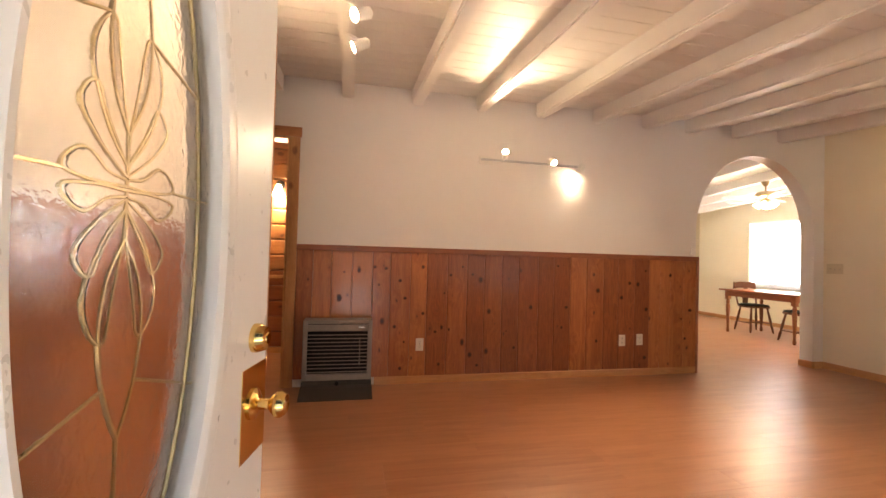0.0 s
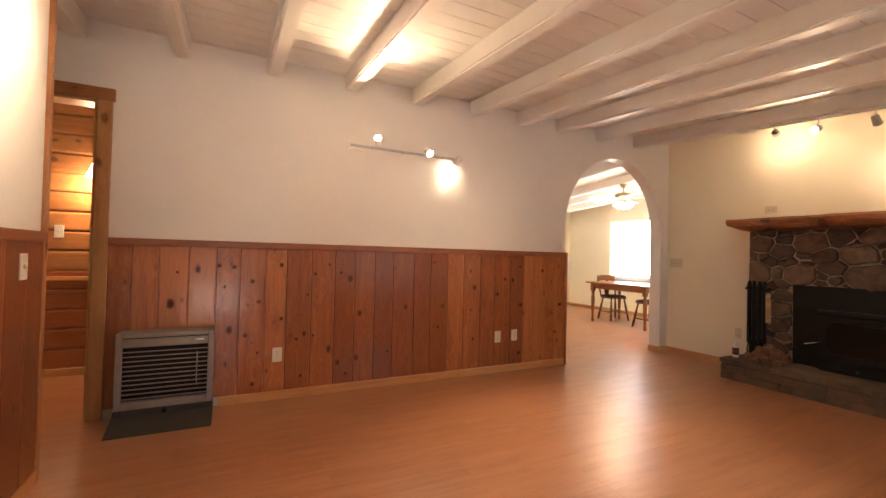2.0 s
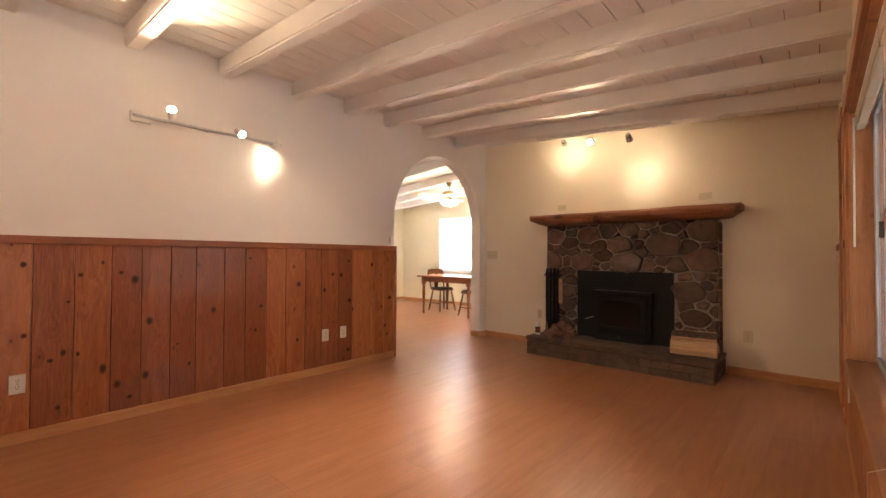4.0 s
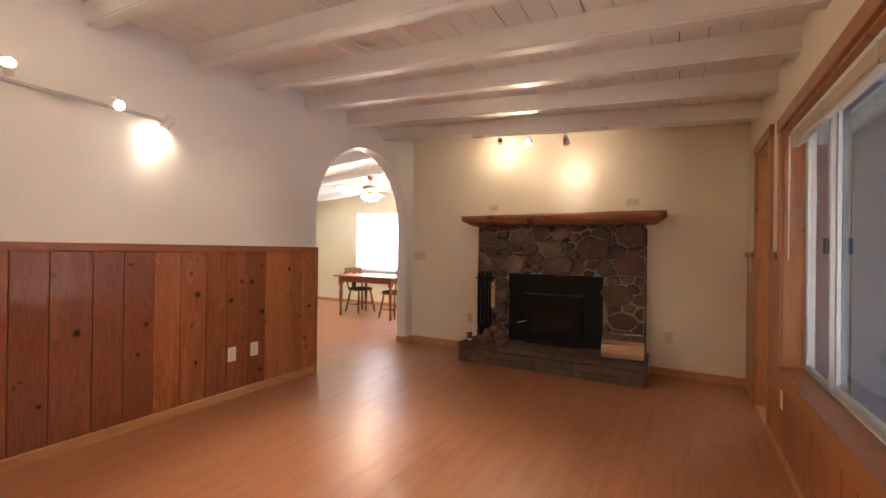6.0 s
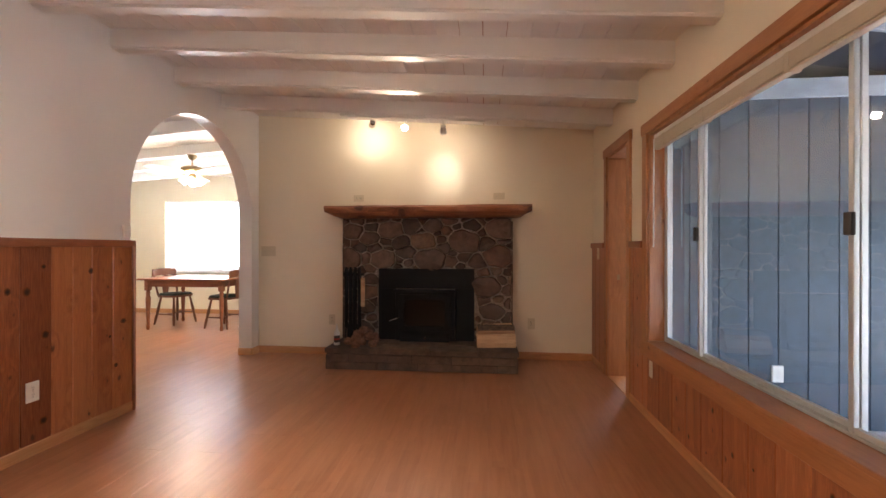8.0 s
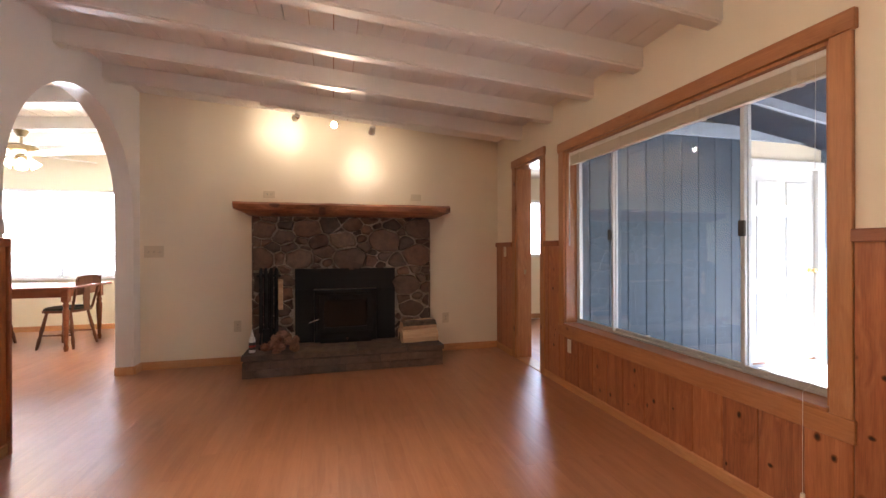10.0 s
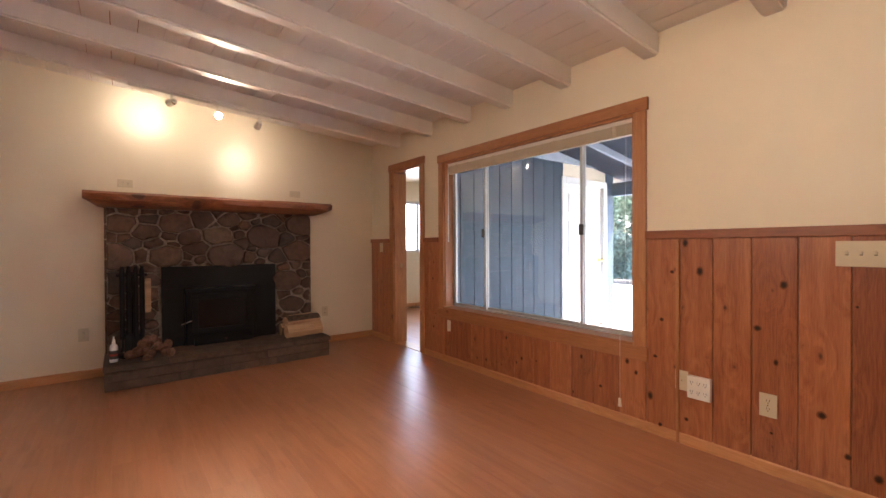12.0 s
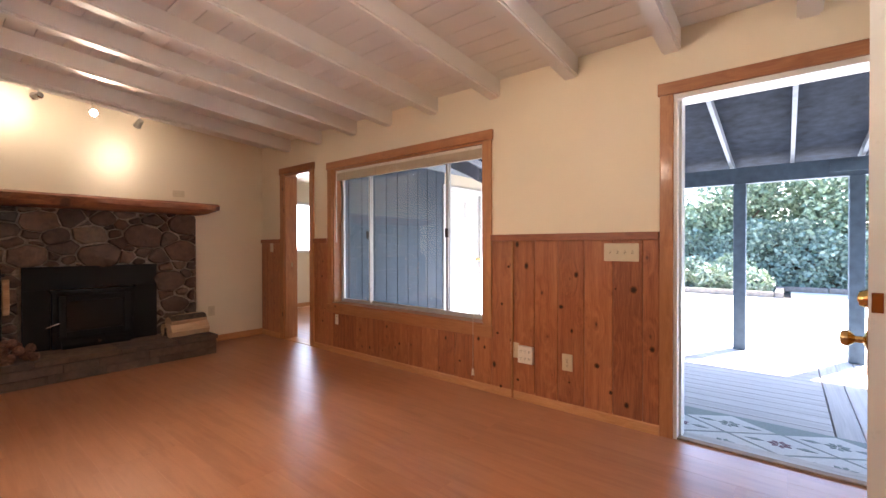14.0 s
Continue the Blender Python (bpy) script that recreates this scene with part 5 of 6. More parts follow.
def dining_chair(m, cushion):
    """Seat faces local -y; the back stands at +y."""
    ch = thing("dining_chair", "dark wooden dining chair with a seat pad" if cushion else "dark wooden chair with a round seat", "chair", m, "chairs at the dining table")
    b = bmesh.new()
    pts = [(0.21 * math.copysign(abs(math.cos(t)) ** 0.6, math.cos(t)), 0.20 * math.copysign(abs(math.sin(t)) ** 0.6, math.sin(t))) for t in [2 * math.pi * i / 32 for i in range(32)]]
    prism(b, pts, "z", 0.43, 0.46)
    part("seat", b, CHAIRW, ch)
    b = bmesh.new()
    prism(b, [(x * 0.95, y * 0.95) for x, y in pts], "z", 0.46, 0.485)
    bmesh.ops.bevel(b, geom=[e for e in b.edges if all(v.co.z > 0.48 for v in e.verts)], offset=0.01, segments=2, affect="EDGES")
    part("seat_pad", b, CUSHION, ch, "dark green seat pad")
    legs = {}
    for x, y in ((-1, -1), (1, -1), (-1, 1), (1, 1)):
        b = bmesh.new()
        a, c = Vector((0.14 * x, 0.13 * y, 0.43)), Vector((0.20 * x, 0.20 * y, 0.0))
        q = (c - a).to_track_quat("Z", "Y").to_matrix().to_4x4()
        L = (c - a).length
        lathe(b, [(0.014, 0), (0.017, L * 0.25), (0.022, L * 0.5), (0.014, L * 0.62), (0.02, L * 0.75), (0.013, L)], Matrix.Translation(a) @ q, 12)
        part("leg", b, CHAIRW, ch, smooth=True)
        legs[x, y] = a.lerp(c, 0.62)
    for p, q in (((-1, -1), (-1, 1)), ((1, -1), (1, 1))):
        b = bmesh.new()
        cyl(b, legs[p], legs[q], 0.010, n=10)
        part("stretcher", b, CHAIRW, ch)
    b = bmesh.new()
    cyl(b, legs[-1, -1].lerp(legs[-1, 1], 0.5), legs[1, -1].lerp(legs[1, 1], 0.5), 0.010, n=10)
    part("stretcher", b, CHAIRW, ch)
    for x in (-1, 1):
        b = bmesh.new()
        tube(b, [(0.165 * x, 0.16, 0.45), (0.18 * x, 0.20, 0.62), (0.185 * x, 0.25, 0.86)], 0.014, 10)
        part("back_post", b, CHAIRW, ch)
    b = bmesh.new()
    prism(b, [(-0.21, 0.74), (-0.20, 0.84), (-0.10, 0.87), (0.10, 0.87), (0.20, 0.84), (0.21, 0.74), (0.09, 0.76), (-0.09, 0.76)], "y", 0.228, 0.248)
    part("crest_rail", b, CHAIRW, ch)
    b = bmesh.new()
    prism(b, [(-0.04, 0.46), (0.04, 0.46), (0.055, 0.60), (0.035, 0.76), (-0.035, 0.76), (-0.055, 0.60)], "y", 0.205, 0.218)
    ob = part("back_splat", b, CHAIRW, ch)
    return ch


dining_chair(pose(7.53, 5.04, 0, 0, 0, 172), True)
dining_chair(pose(7.74, 6.02, 0, 0, 0, -12), False)

fan = thing("ceiling_fan", "brass ceiling fan with pale blades and lit shades", "ceiling fan", pose(6.98, 5.18, 0))
fz = ceil_z(5.18) - BD
fm = fz + 0.03
b = bmesh.new()
lathe(b, [(0.03, fz - 0.07), (0.055, fz - 0.03), (0.065, fz - 0.001)], Matrix(), 20)
part("canopy", b, ANTIQUE, fan, smooth=True)
b = bmesh.new()
cyl(b, (0, 0, fz - 0.07), (0, 0, fm - 0.18), 0.012)
part("down_rod", b, ANTIQUE, fan)
b = bmesh.new()
lathe(b, [(0.03, fm - 0.30), (0.11, fm - 0.285), (0.14, fm - 0.26), (0.14, fm - 0.215), (0.11, fm - 0.19), (0.03, fm - 0.18)], Matrix(), 28)
part("motor", b, ANTIQUE, fan, "antique brass motor housing", smooth=True)
for i in range(5):
    a = 72 * i + 20
    b = bmesh.new()
    v = [(0.16, -0.04), (0.20, -0.055), (0.58, -0.07), (0.64, -0.05), (0.655, 0), (0.64, 0.05), (0.58, 0.07), (0.20, 0.055), (0.16, 0.04)]
    prism(b, v, "z", -0.004, 0.004)
    ob = part("blade", b, PLATE_W, fan, "pale blade")
    ob.matrix_basis = pose(0, 0, fm - 0.285, 0, 0, a) @ pose(0, 0, 0, 12)
    b = bmesh.new()
    box(b, 0.08, 0.22, -0.015, 0.015, -0.010, -0.004, 0.002)
    part("blade_iron", b, ANTIQUE, ob)
b = bmesh.new()
lathe(b, [(0.02, fm - 0.38), (0.05, fm - 0.36), (0.05, fm - 0.31), (0.03, fm - 0.30)], Matrix(), 20)
part("light_hub", b, ANTIQUE, fan, smooth=True)
for i in range(4):
    a = radians(90 * i + 30)
    m = pose(0.07 * math.cos(a), 0.07 * math.sin(a), fm - 0.355) @ pose(0, 0, 0, 0, 0, math.degrees(a)) @ pose(0, 0, 0, 0, 140)
    b = bmesh.new()
    lathe(b, [(0.018, 0.0), (0.03, 0.02), (0.038, 0.05), (0.055, 0.085), (0.052, 0.085), (0.034, 0.05), (0.016, 0.004)], m, 18)
    part("glass_shade", b, SHADE, fan, "lit white glass shade", smooth=True)

# dining window with blinds
dw = thing("window_2", "wide bright window with white blinds", "window", kind="structure")
for y0, y1 in ((DWY0, (DWY0 + DWY1) / 2), ((DWY0 + DWY1) / 2, DWY1)):
    b = bmesh.new()
    for a0, a1, z0, z1 in ((y0, y0 + 0.05, DWZ0, DWZ1), (y1 - 0.05, y1, DWZ0, DWZ1), (y0 + 0.05, y1 - 0.05, DWZ0, DWZ0 + 0.05), (y0 + 0.05, y1 - 0.05, DWZ1 - 0.05, DWZ1)):
        box(b, DX + 0.06, DX + 0.12, a0, a1, z0, z1, 0.003)
    part("window_frame", b, DOORW, dw)
    b = bmesh.new()
    box(b, DX + 0.088, DX + 0.092, y0 + 0.05, y1 - 0.05, DWZ0 + 0.05, DWZ1 - 0.05)
    pane = part("pane", b, GLASS, dw)
    pane.visible_shadow = False
b = bmesh.new()
box(b, DX - 0.03, DX + 0.06, DWY0 - 0.02, DWY1 + 0.02, DWZ0 - 0.025, DWZ0, 0.004)
part("window_sill", b, DOORW, dw)
for y0, y1 in ((DWY0 + 0.01, (DWY0 + DWY1) / 2 - 0.01), ((DWY0 + DWY1) / 2 + 0.01, DWY1 - 0.01)):
    bl = thing("window_blind", "lowered white venetian blind, slats half open", "blind", group="dining room blinds")
    b = bmesh.new()
    box(b, DX + 0.005, DX + 0.045, y0, y1, DWZ1 - 0.035, DWZ1 - 0.002, 0.003)
    part("head_rail", b, BLIND_W, bl)
    b = bmesh.new()
    box(b, -0.014, 0.014, y0, y1, -0.0006, 0.0006)
    sm = mesh_of(b, "slat", BLIND_W)
    z = DWZ1 - 0.05
    while z > DWZ0 + 0.03:
        ob = new("slat", sm)
        ob.parent = bl
        ob.matrix_basis = pose(DX + 0.025, 0, z, 0, 32, 0)
        z -= 0.024
    b = bmesh.new()
    box(b, DX + 0.012, DX + 0.038, y0, y1, DWZ0 + 0.004, DWZ0 + 0.02, 0.003)
    part("bottom_rail", b, BLIND_W, bl)

# wing window
ww = thing("window_3", "bright bedroom window with a white frame", "window", kind="structure")
b = bmesh.new()
for a0, a1, z0, z1 in ((WEY0, WEY0 + 0.05, WEZ0, WEZ1), (WEY1 - 0.05, WEY1, WEZ0, WEZ1), (WEY0, WEY1, WEZ0, WEZ0 + 0.05), (WEY0, WEY1, WEZ1 - 0.05, WEZ1), (-2.02, -1.97, WEZ0, WEZ1)):
    box(b, 7.96, 8.01, a0, a1, z0, z1, 0.003)
part("window_frame", b, DOORW, ww)
b = bmesh.new()
box(b, 7.983, 7.987, WEY0 + 0.05, WEY1 - 0.05, WEZ0 + 0.05, WEZ1 - 0.05)
pane = part("pane", b, GLASS, ww)
pane.visible_shadow = False

# ---- hall: boarded wall, rail and a lit sconce ----
hp = thing("hall_panelling", "horizontal knotty log-style boards in the hall", "panelling", kind="structure")
g = random.Random(8)
z = 0.07
while z < 2.85:
    h = 0.178
    b = bmesh.new()
    prism(b, [(0, z + 0.001), (-0.012, z + 0.006), (-0.018, z + 0.02), (-0.018, z + h - 0.02), (-0.012, z + h - 0.006), (0, z + h - 0.001)], "x", -1.3, 0.84)
    me = mesh_of(b, "plank", CASE_H if z >= 0.87 else RAIL)
    ob = new("plank", me)
    ob.parent = hp
    ob.location = (0, 5.08, 0)
    z += h
b = bmesh.new()
box(b, -1.3, 0.84, 5.04, 5.08, 0.868, 0.905, 0.005, 2)
part("rail", b, BASEW, hp)
b = bmesh.new()
box(b, -1.3, 0.84, 5.05, 5.08, 0.0, 0.07, 0.004)
part("base", b, BASEW, hp)
b = bmesh.new()
box(b, 0.74, 0.85, YN + THICK, 5.08, 0, 2.9)
solid("wall_hall_east", b, WHITE, "plain hall wall", "wall")
plate("light_switch", "ivory switch on the hall boards", (-0.41, 5.061, 1.312), 180, 0.07, 0.115, [("t", 0, 0)], PLATE_W, category="switch")
sc = thing("wall_sconce", "lit brass wall sconce with a white glass shade", "wall lamp", pose(-0.135, 5.06, 1.96))
b = bmesh.new()
lathe(b, [(0.05, 0.0), (0.05, 0.008), (0.03, 0.02), (0.012, 0.03)], pose(0, 0, 0, 90), 20)
part("back_plate", b, HEATER_D, sc, smooth=True)
b = bmesh.new()
tube(b, [(0, -0.02, 0), (0, -0.10, 0.03), (0, -0.13, 0.02), (0, -0.135, -0.02)], 0.008)
part("arm", b, HEATER_D, sc)
b = bmesh.new()
lathe(b, [(0.022, 0.0), (0.035, -0.03), (0.05, -0.08), (0.075, -0.13), (0.07, -0.13), (0.045, -0.08), (0.018, -0.004)], pose(0, -0.135, -0.02), 20)
part("glass_shade", b, SHADE, sc, "glowing bell glass shade", smooth=True)

# ---- porch ----
DZ = -0.10
deck = thing("porch_deck", "weathered grey plank porch deck", "deck", kind="structure")
b = bmesh.new()
box(b, 0, 1, 0, 0.138, -0.028, 0, 0.003)
dm = mesh_of(b, "deck_board", DECK)
bm = bmesh.new()
box(bm, -2.5, WX + 0.02, -3.6, YS - THICK, DZ - 0.20, DZ - 0.03)
part("deck_frame", bm, TIMBER, deck)
y = YS - THICK - 0.145
while y > -3.6:
    ob = new("deck_board", dm)
    ob.parent = deck
    ob.location, ob.scale = (0.46, y, DZ), (WX + 0.015 - 0.46, 1, 1)
    y -= 0.144
x = 0.45
while x > -2.4:
    ob = new("deck_board", dm)
    ob.parent = deck
    ob.matrix_basis = pose(x, -3.6, DZ, 0, 0, 90) @ Matrix.Diagonal((3.43, 1, 1, 1))
    x -= 0.144

mat = thing("door_mat", "grey-green woven mat with white diamonds and flowers", "door mat", pose(0.74, -0.56, DZ + 0.001))
b = bmesh.new()
box(b, -0.72, 0.72, -0.37, 0.37, 0, 0.008, 0.003)
part("mat_base", b, MAT_G, mat)
for i in range(-2, 3):
    for j in (-1, 0, 1):
        if (i + j) % 2 or abs(i) + abs(j) > 2:
            continue
        cx0, cy0, sx, sy = 0.28 * i, 0.175 * j, 0.26, 0.165
        b = bmesh.new()
        prism(b, [(max(-0.70, cx0 - sx), cy0), (cx0, max(-0.35, cy0 - sy)), (min(0.70, cx0 + sx), cy0), (cx0, min(0.35, cy0 + sy))], "z", 0.008, 0.0105)
        part("white_diamond", b, MAT_W, mat)
        b = bmesh.new()
        for k in range(7):
            a = math.pi * 2 * k / 7
            prism(b, [(cx0 + 0.01 * math.cos(a), cy0 + 0.01 * math.sin(a)), (cx0 + 0.045 * math.cos(a - 0.35), cy0 + 0.04 * math.sin(a - 0.35)), (cx0 + 0.065 * math.cos(a), cy0 + 0.055 * math.sin(a)), (cx0 + 0.045 * math.cos(a + 0.35), cy0 + 0.04 * math.sin(a + 0.35))], "z", 0.0105, 0.0125)
        part("flower", b, MAT_P if i % 2 == 0 else MAT_G, mat)
        for sg in (-1, 1):
            b = bmesh.new()
            prism(b, [(cx0 + sg * 0.08, cy0), (cx0 + sg * 0.12, cy0 - 0.02), (cx0 + sg * 0.18, cy0 + 0.005), (cx0 + sg * 0.12, cy0 + 0.018)], "z", 0.0105, 0.0125)
            part("leaf_motif", b, MAT_G, mat)

porch = thing("porch_roof", "dark blue-grey porch roof on square posts", "porch roof", kind="structure")
pr = lambda y: 2.205 + 0.14 * (y + 3.45)
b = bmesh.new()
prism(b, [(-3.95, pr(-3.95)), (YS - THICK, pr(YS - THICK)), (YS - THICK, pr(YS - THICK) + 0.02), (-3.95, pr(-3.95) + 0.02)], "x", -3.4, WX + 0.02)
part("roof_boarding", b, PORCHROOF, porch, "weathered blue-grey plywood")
for k in range(-6, 7):
    x = 0.66 + 0.58 * k
    if x > WX - 0.05:
        continue
    b = bmesh.new()
    prism(b, [(-3.9, pr(-3.9) - 0.085), (YS - THICK, pr(YS - THICK) - 0.085), (YS - THICK, pr(YS - THICK) - 0.001), (-3.9, pr(-3.9) - 0.001)], "x", x - 0.017, x + 0.017)
    part("rafter", b, RAFTER, porch, "pale painted rafter")
b = bmesh.new()
box(b, -3.3, WX, -3.51, -3.40, 1.90, 2.095, 0.005)
part("header_beam", b, PORCH, porch)
for x in (1.15, 0.13, -1.7, 3.4):
    b = bmesh.new()
    box(b, x - 0.062, x + 0.062, -3.512, -3.388, DZ, 1.90, 0.006)
    part("post", b, PORCH, porch)
b = bmesh.new()
box(b, -0.05, 0.35, -3.42, -3.385, 1.95, 2.06, 0.004)
part("splice_plate", b, PORCH, porch)

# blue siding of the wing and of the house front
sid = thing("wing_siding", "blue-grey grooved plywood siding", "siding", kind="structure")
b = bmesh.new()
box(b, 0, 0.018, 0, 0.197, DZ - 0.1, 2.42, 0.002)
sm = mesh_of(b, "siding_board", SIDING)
b = bmesh.new()
box(b, 0.009, 0.0195, -2.2, YS - THICK - 0.001, DZ - 0.1, 2.42)
box(b, 0.009, 0.0195, -3.45, -3.245, DZ - 0.1, 2.42)
ob = part("groove_backing", b, PORCH, sid)
ob.location = (WX - 0.001, 0, 0)
y = YS - THICK - 0.203
while y > -3.40:
    if y > -2.21:
        ob = new("siding_board", sm)
        ob.parent = sid
        ob.location = (WX, y, 0)
    y -= 0.2025
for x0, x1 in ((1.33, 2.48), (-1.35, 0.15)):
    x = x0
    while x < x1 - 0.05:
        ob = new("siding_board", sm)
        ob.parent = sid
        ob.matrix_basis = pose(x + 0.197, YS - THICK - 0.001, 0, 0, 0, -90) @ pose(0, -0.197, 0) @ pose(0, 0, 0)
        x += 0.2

b = bmesh.new()
box(b, WX - 0.022, WX - 0.001, -3.45, YS - THICK - 0.002, 2.27, 2.41, 0.004)
part("frieze_board", b, RAFTER, sid, "pale blue frieze board")

# white six-panel door of the wing
wd = thing("door_2", "white six-panel outside door", "door", pose(WX + 0.03, -3.15, 0), kind="structure")
b = bmesh.new()
box(b, 0, 0.04, 0, 0.91, -0.03, 2.0)
part("door_slab", b, DOORW, wd)
for y0, y1 in ((0.11, 0.40), (0.51, 0.80)):
    for z0, z1 in ((0.15, 0.70), (0.85, 1.50), (1.62, 1.87)):
        b = bmesh.new()
        box(b, -0.012, 0.004, y0, y1, z0, z1, 0.01, 2)
        part("raised_panel", b, DOORW, wd)
b = bmesh.new()
for a0, a1, z0, z1 in ((-0.09, 0.0, DZ, 2.09), (0.91, 1.0, DZ, 2.09), (0.0, 0.91, 2.0, 2.09)):
    box(b, -0.05, 0.02, a0, a1, z0, z1, 0.004)
part("door_frame", b, DOORW, wd)
b = bmesh.new()
box(b, -0.10, 0.03, 0.0, 0.91, DZ, -0.03, 0.005)
part("door_sill", b, ALU, wd)
b = bmesh.new()
lathe(b, [(0.03, 0.0), (0.03, 0.006), (0.012, 0.014), (0.012, 0.035), (0.027, 0.05), (0.02, 0.07), (0.006, 0.074)], pose(-0.002, 0.07, 0.93, 0, -90), 20)
part("door_knob", b, BRASS, wd, smooth=True)

# ---- garden ----
b = bmesh.new()
box(b, -400, 400, -400, 400, -0.6, -0.25)
solid("ground", b, EARTH, "garden earth reaching to the horizon", "ground")
b = bmesh.new()
box(b, -9, 16, -10.6, -3.55, -0.27, -0.16)
box(b, -9, 0.6, -12.6, -10.6, -0.27, -0.16)
solid("patio", b, CONCRETE, "sunlit pale concrete patio", "patio")
def timber(x0, x1, y, z0=-0.16, z1=-0.02):
    bb = bmesh.new()
    box(bb, x0, x1, y - 0.09, y + 0.09, z0, z1, 0.02, 2)
    solid("garden_edging", bb, TIMBER, "weathered landscape timber edging the bed", "edging", "", "garden edging")


for x0, x1 in ((0.95, 3.4), (3.42, 5.9), (5.92, 8.4), (8.42, 10.9), (10.92, 13.4)):
    timber(x0, x1, -10.7)
bm = bmesh.new()
box(bm, 0.75, 0.93, -12.6, -10.6, -0.16, -0.02, 0.02, 2)
solid("garden_edging", bm, TIMBER, "weathered landscape timber edging the bed", "edging", "", "garden edging")
for x0, x1 in ((-8, -5.4), (-5.38, -2.8), (-2.78, -0.2), (-0.18, 0.74)):
    timber(x0, x1, -12.7)


def leaves(name, count, sampler, size, material, label, category, seed):
    """A mass of small folded leaves."""
    g = np.random.default_rng(seed)
    P = sampler(g, count)
    n = len(P)
    d = g.normal(size=(n, 3))
    d[:, 1] += 0.9
    d[:, 2] += 0.5
    d /= np.linalg.norm(d, axis=1, keepdims=True)
    r = g.normal(size=(n, 3))
    u = np.cross(d, r)
    u /= np.linalg.norm(u, axis=1, keepdims=True)
    v = np.cross(d, u)
    s = (size * g.uniform(0.6, 1.4, n))[:, None]
    tip, left, right, tail = P + v * s, P + u * s * 0.62 + d * s * 0.15, P - u * s * 0.62 + d * s * 0.15, P - v * s * 0.7
    V = np.stack((tail, right, tip, left), 1).reshape(-1, 3)
    idx = np.arange(n)[:, None] * 4
    F = np.concatenate((idx + np.array([[0, 1, 2]]), idx + np.array([[0, 2, 3]])), 0)
    me = bpy.data.meshes.new(name)
    me.from_pydata(V.tolist(), [], F.tolist())
    me.materials.append(material)
    return tagged(new(name, me), label, category, kind="stuff")


def leafy(name, dark, light, rough=0.4):
    m = Mat(name, rough)
    gi = m.node("NewGeometry").outputs["Random Per Island"]
    m.color(m.ramp(gi, [(0.0, dark), (0.6, tuple((a + c) / 2 for a, c in zip(dark, light))), (1.0, light)]))
    m.b.inputs["Subsurface Weight"].default_value = 0.0
    return m.m


IVY = leafy("glossy_ivy_leaves", (0.07, 0.12, 0.085), (0.32, 0.39, 0.29))
BUSH = leafy("light_shrub_leaves", (0.15, 0.21, 0.10), (0.45, 0.48, 0.34))
TREE = leafy("tree_leaves", (0.07, 0.12, 0.07), (0.33, 0.40, 0.25))


def hedge_face(g, n):
    x = g.uniform(-9, 15, n)
    z = g.uniform(-0.1, 1.0, n) ** 1.0
    top = 1.75 + 0.22 * np.sin(x * 1.7) + 0.12 * np.sin(x * 4.3 + 1)
    z = -0.1 + z * (top + 0.1)
    y = -13.3 - 0.25 * z + 0.22 * np.sin(x * 2.9 + z * 2.3) + 0.1 * np.sin(x * 7 + 3 * z) + g.normal(0, 0.06, n)
    return np.stack((x, y, z), 1)


bm = bmesh.new()
prism(bm, [(-13.55, -0.3), (-16.5, -0.3), (-16.5, 1.45), (-14.05, 1.45)], "x", -9.5, 15.5)
solid("ivy_bank", bm, EARTH, "dark bank behind the ivy", "bank", "structure")
leaves("ivy", 35000, hedge_face, 0.075, IVY, "dense glossy ivy covering the bank", "ivy", 1)


def low_shrubs(g, n):
    c = np.array([(1.5, -11.4, 0.15), (2.4, -11.7, 0.2), (3.5, -11.5, 0.25), (4.6, -11.8, 0.2), (1.9, -12.2, 0.5), (5.6, -11.5, 0.3), (2.9, -12.3, 0.4)])
    k = g.integers(0, len(c), n)
    d = g.normal(size=(n, 3))
    d /= np.linalg.norm(d, axis=1, keepdims=True)
    return c[k] + d * np.array([0.55, 0.5, 0.42]) * g.uniform(0.7, 1.05, n)[:, None]


leaves("shrub", 7000, low_shrubs, 0.06, BUSH, "pale green low shrubs in the bed", "shrub", 2)


def tree(x, y, h, r, seed):
    g = random.Random(seed)
    t = thing("garden_tree", "leafy green garden tree behind the ivy bank", "tree", pose(x, y, -0.3), "garden trees")
    b = bmesh.new()
    lathe(b, [(0.17, 0), (0.13, 0.6), (0.10, h * 0.4), (0.05, h * 0.75), (0.01, h * 0.95)], Matrix(), 10)
    for k in range(7):
        a = 2 * math.pi * k / 7 + g.uniform(-0.3, 0.3)
        z0 = h * g.uniform(0.25, 0.6)
        cyl(b, (0, 0, z0), (r * 0.7 * math.cos(a), r * 0.7 * math.sin(a), z0 + h * 0.25), 0.05, 0.012, 7)
    part("trunk", b, BARK, t, smooth=True)
    gn = np.random.default_rng(seed)
    n = 9000
    c = np.array([(g.uniform(-r, r) * 0.75, g.uniform(-r, r) * 0.75, h * g.uniform(0.3, 0.95)) for _ in range(26)])
    k = gn.integers(0, len(c), n)
    d = gn.normal(size=(n, 3))
    d /= np.linalg.norm(d, axis=1, keepdims=True)
    P = c[k] + d * (0.42 * r) * gn.uniform(0.5, 1.0, n)[:, None]
    crown = leaves("crown", n, lambda g_, n_: P, 0.085, TREE, "", "", seed + 50)
    del crown["kind"]
    crown.parent = t


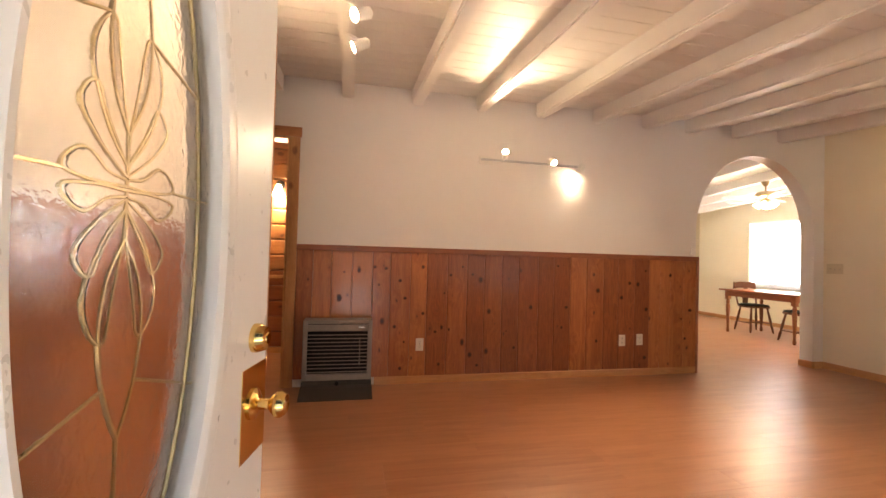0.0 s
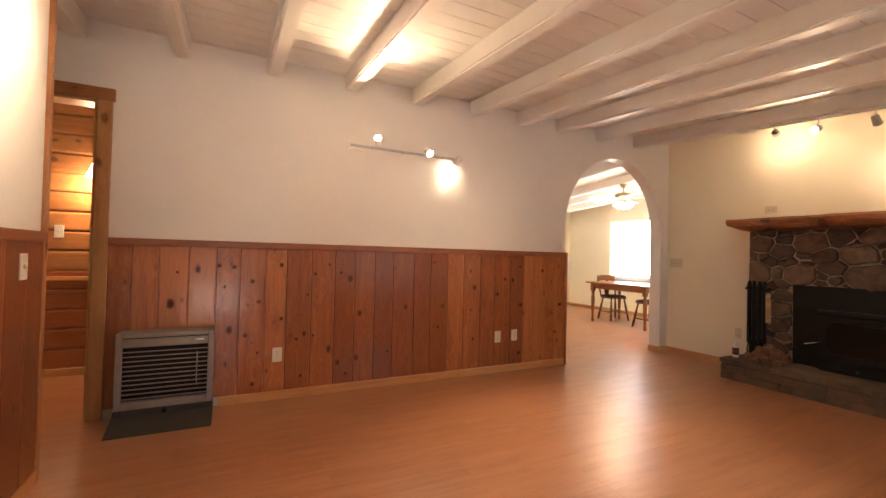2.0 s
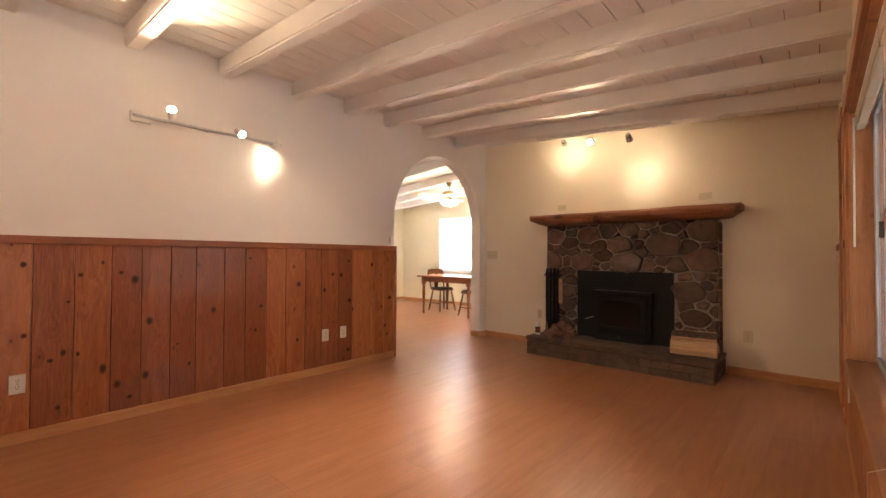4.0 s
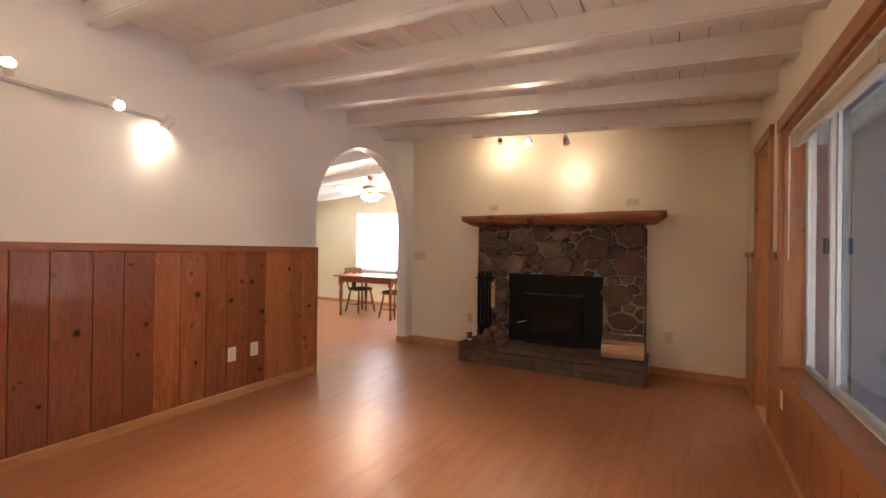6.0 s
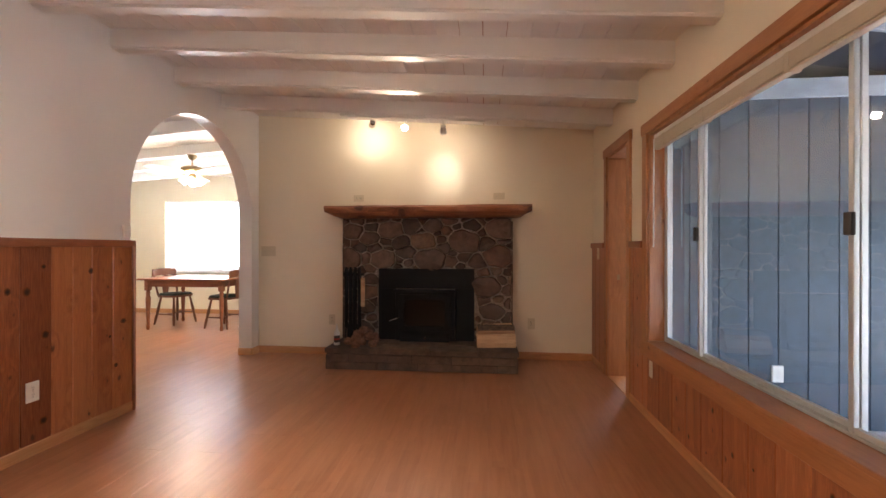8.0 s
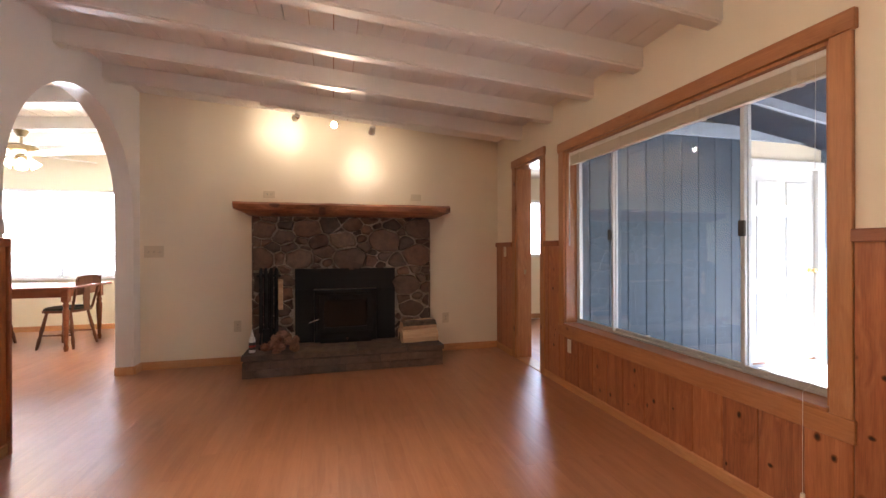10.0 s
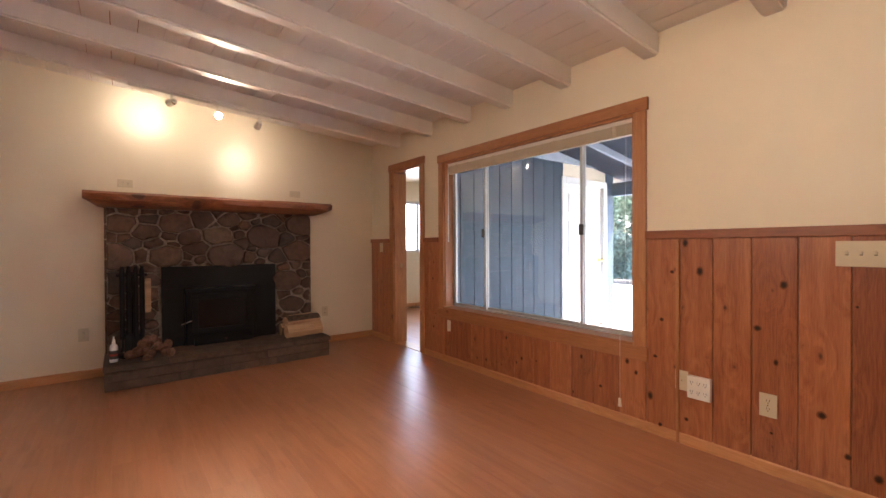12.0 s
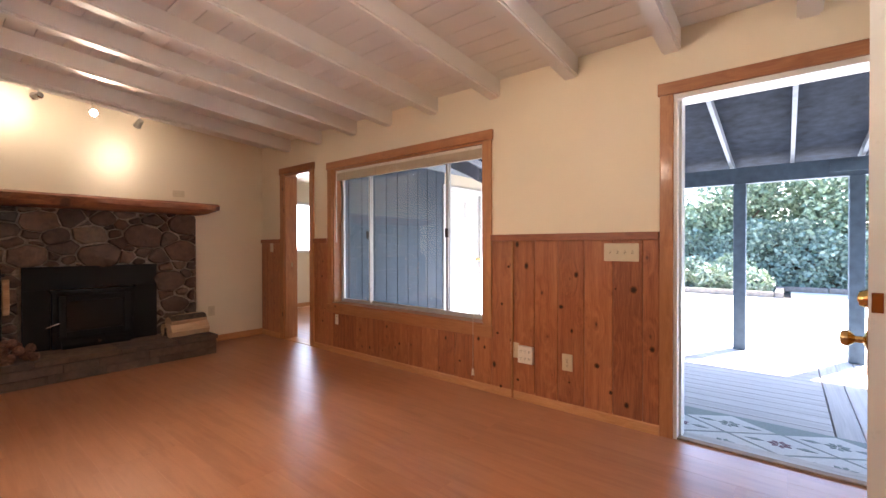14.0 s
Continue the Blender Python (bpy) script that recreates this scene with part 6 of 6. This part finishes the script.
for x, y, h, r, s in ((-6.5, -15.2, 5.2, 1.9, 21), (-3.4, -15.0, 5.0, 1.9, 22), (-0.6, -15.3, 4.4, 1.7, 23), (1.9, -15.1, 3.9, 1.5, 24), (4.4, -15.6, 3.4, 1.5, 25), (7.0, -15.2, 4.0, 1.7, 26), (9.8, -15.4, 4.2, 1.7, 27), (12.4, -15.1, 4.4, 1.8, 28)):
    tree(x, y, h, r, s)

# ---- lamps that the place has, and lamps added to them ----
WHITER = (1.0, 0.87, 0.68)
spot(NT[0][0], NT[0][1], 10.5, 92, 1.0, WARM, 0.07)
spot(NT[1][0], NT[1][1], 14, 112, 1.0)
spot(NT[2][0], NT[2][1], 0.8, 46, 1.0, WHITER)
spot(ET[0][0], ET[0][1], 1.5, 62, 1.0, WHITER)
spot(ET[1][0], ET[1][1], 21, 96, 1.0)
spot(ET[2][0], ET[2][1], 1.5, 50, 1.0, WHITER)
# second, wide spot added at two heads for the glow round their beams
for at, aim, mt in (ET[0], ET[2]):
    spot(at, aim, 0.85, 165, 1.0)
for at, aim in WT:
    spot(at, aim, 7, 100, 1.0)
bulb_light((6.98, 5.18, fz - 0.42), 6.5, WARM, 0.12)
bulb_light((-0.135, 4.925, 1.775), 2.2)
# area lamps added outside two windows, standing in for daylight
window_light((DX + 0.30, 5.7, 1.45), (0, 5.7, 1.35), 2.5, 1.2, 32)
window_light((8.3, -2.0, 1.5), (0, -2.0, 1.4), 1.5, 0.95, 6)

# ---- floor boards, last ----
floor_ob = bpy.data.objects["floor"]
g = random.Random(77)
PW, PL = 0.19, 1.285
cache = {}


def floor_board(x0, x1, y):
    key = round(x1 - x0, 3)
    if key not in cache:
        bb = bmesh.new()
        box(bb, 0.0001, key - 0.0001, 0.0001, PW - 0.0001, -0.012, 0.0, 0.0004)
        cache[key] = mesh_of(bb, "floor_board", FLOORM)
    ob = new("floor_board", cache[key])
    ob.parent = floor_ob
    ob.location = (x0, y, 0)


def boards_in(xa, xb, ya, yb):
    y = ya
    while y < yb:
        x = xa - PL * g.choice((0.0, 0.25, 0.4, 0.6, 0.8))
        while x < xb:
            a, c = max(x, xa), min(x + PL, xb)
            if c - a > 0.02:
                floor_board(a, c, y)
            x += PL
        y += PW


boards_in(-1.35, XE, YS - 0.01, 3.76)
boards_in(2.0, DX, YS - 0.01 + PW * 20, 7.6)
boards_in(-1.35, 0.8, YS - 0.01 + PW * 20, 5.05)
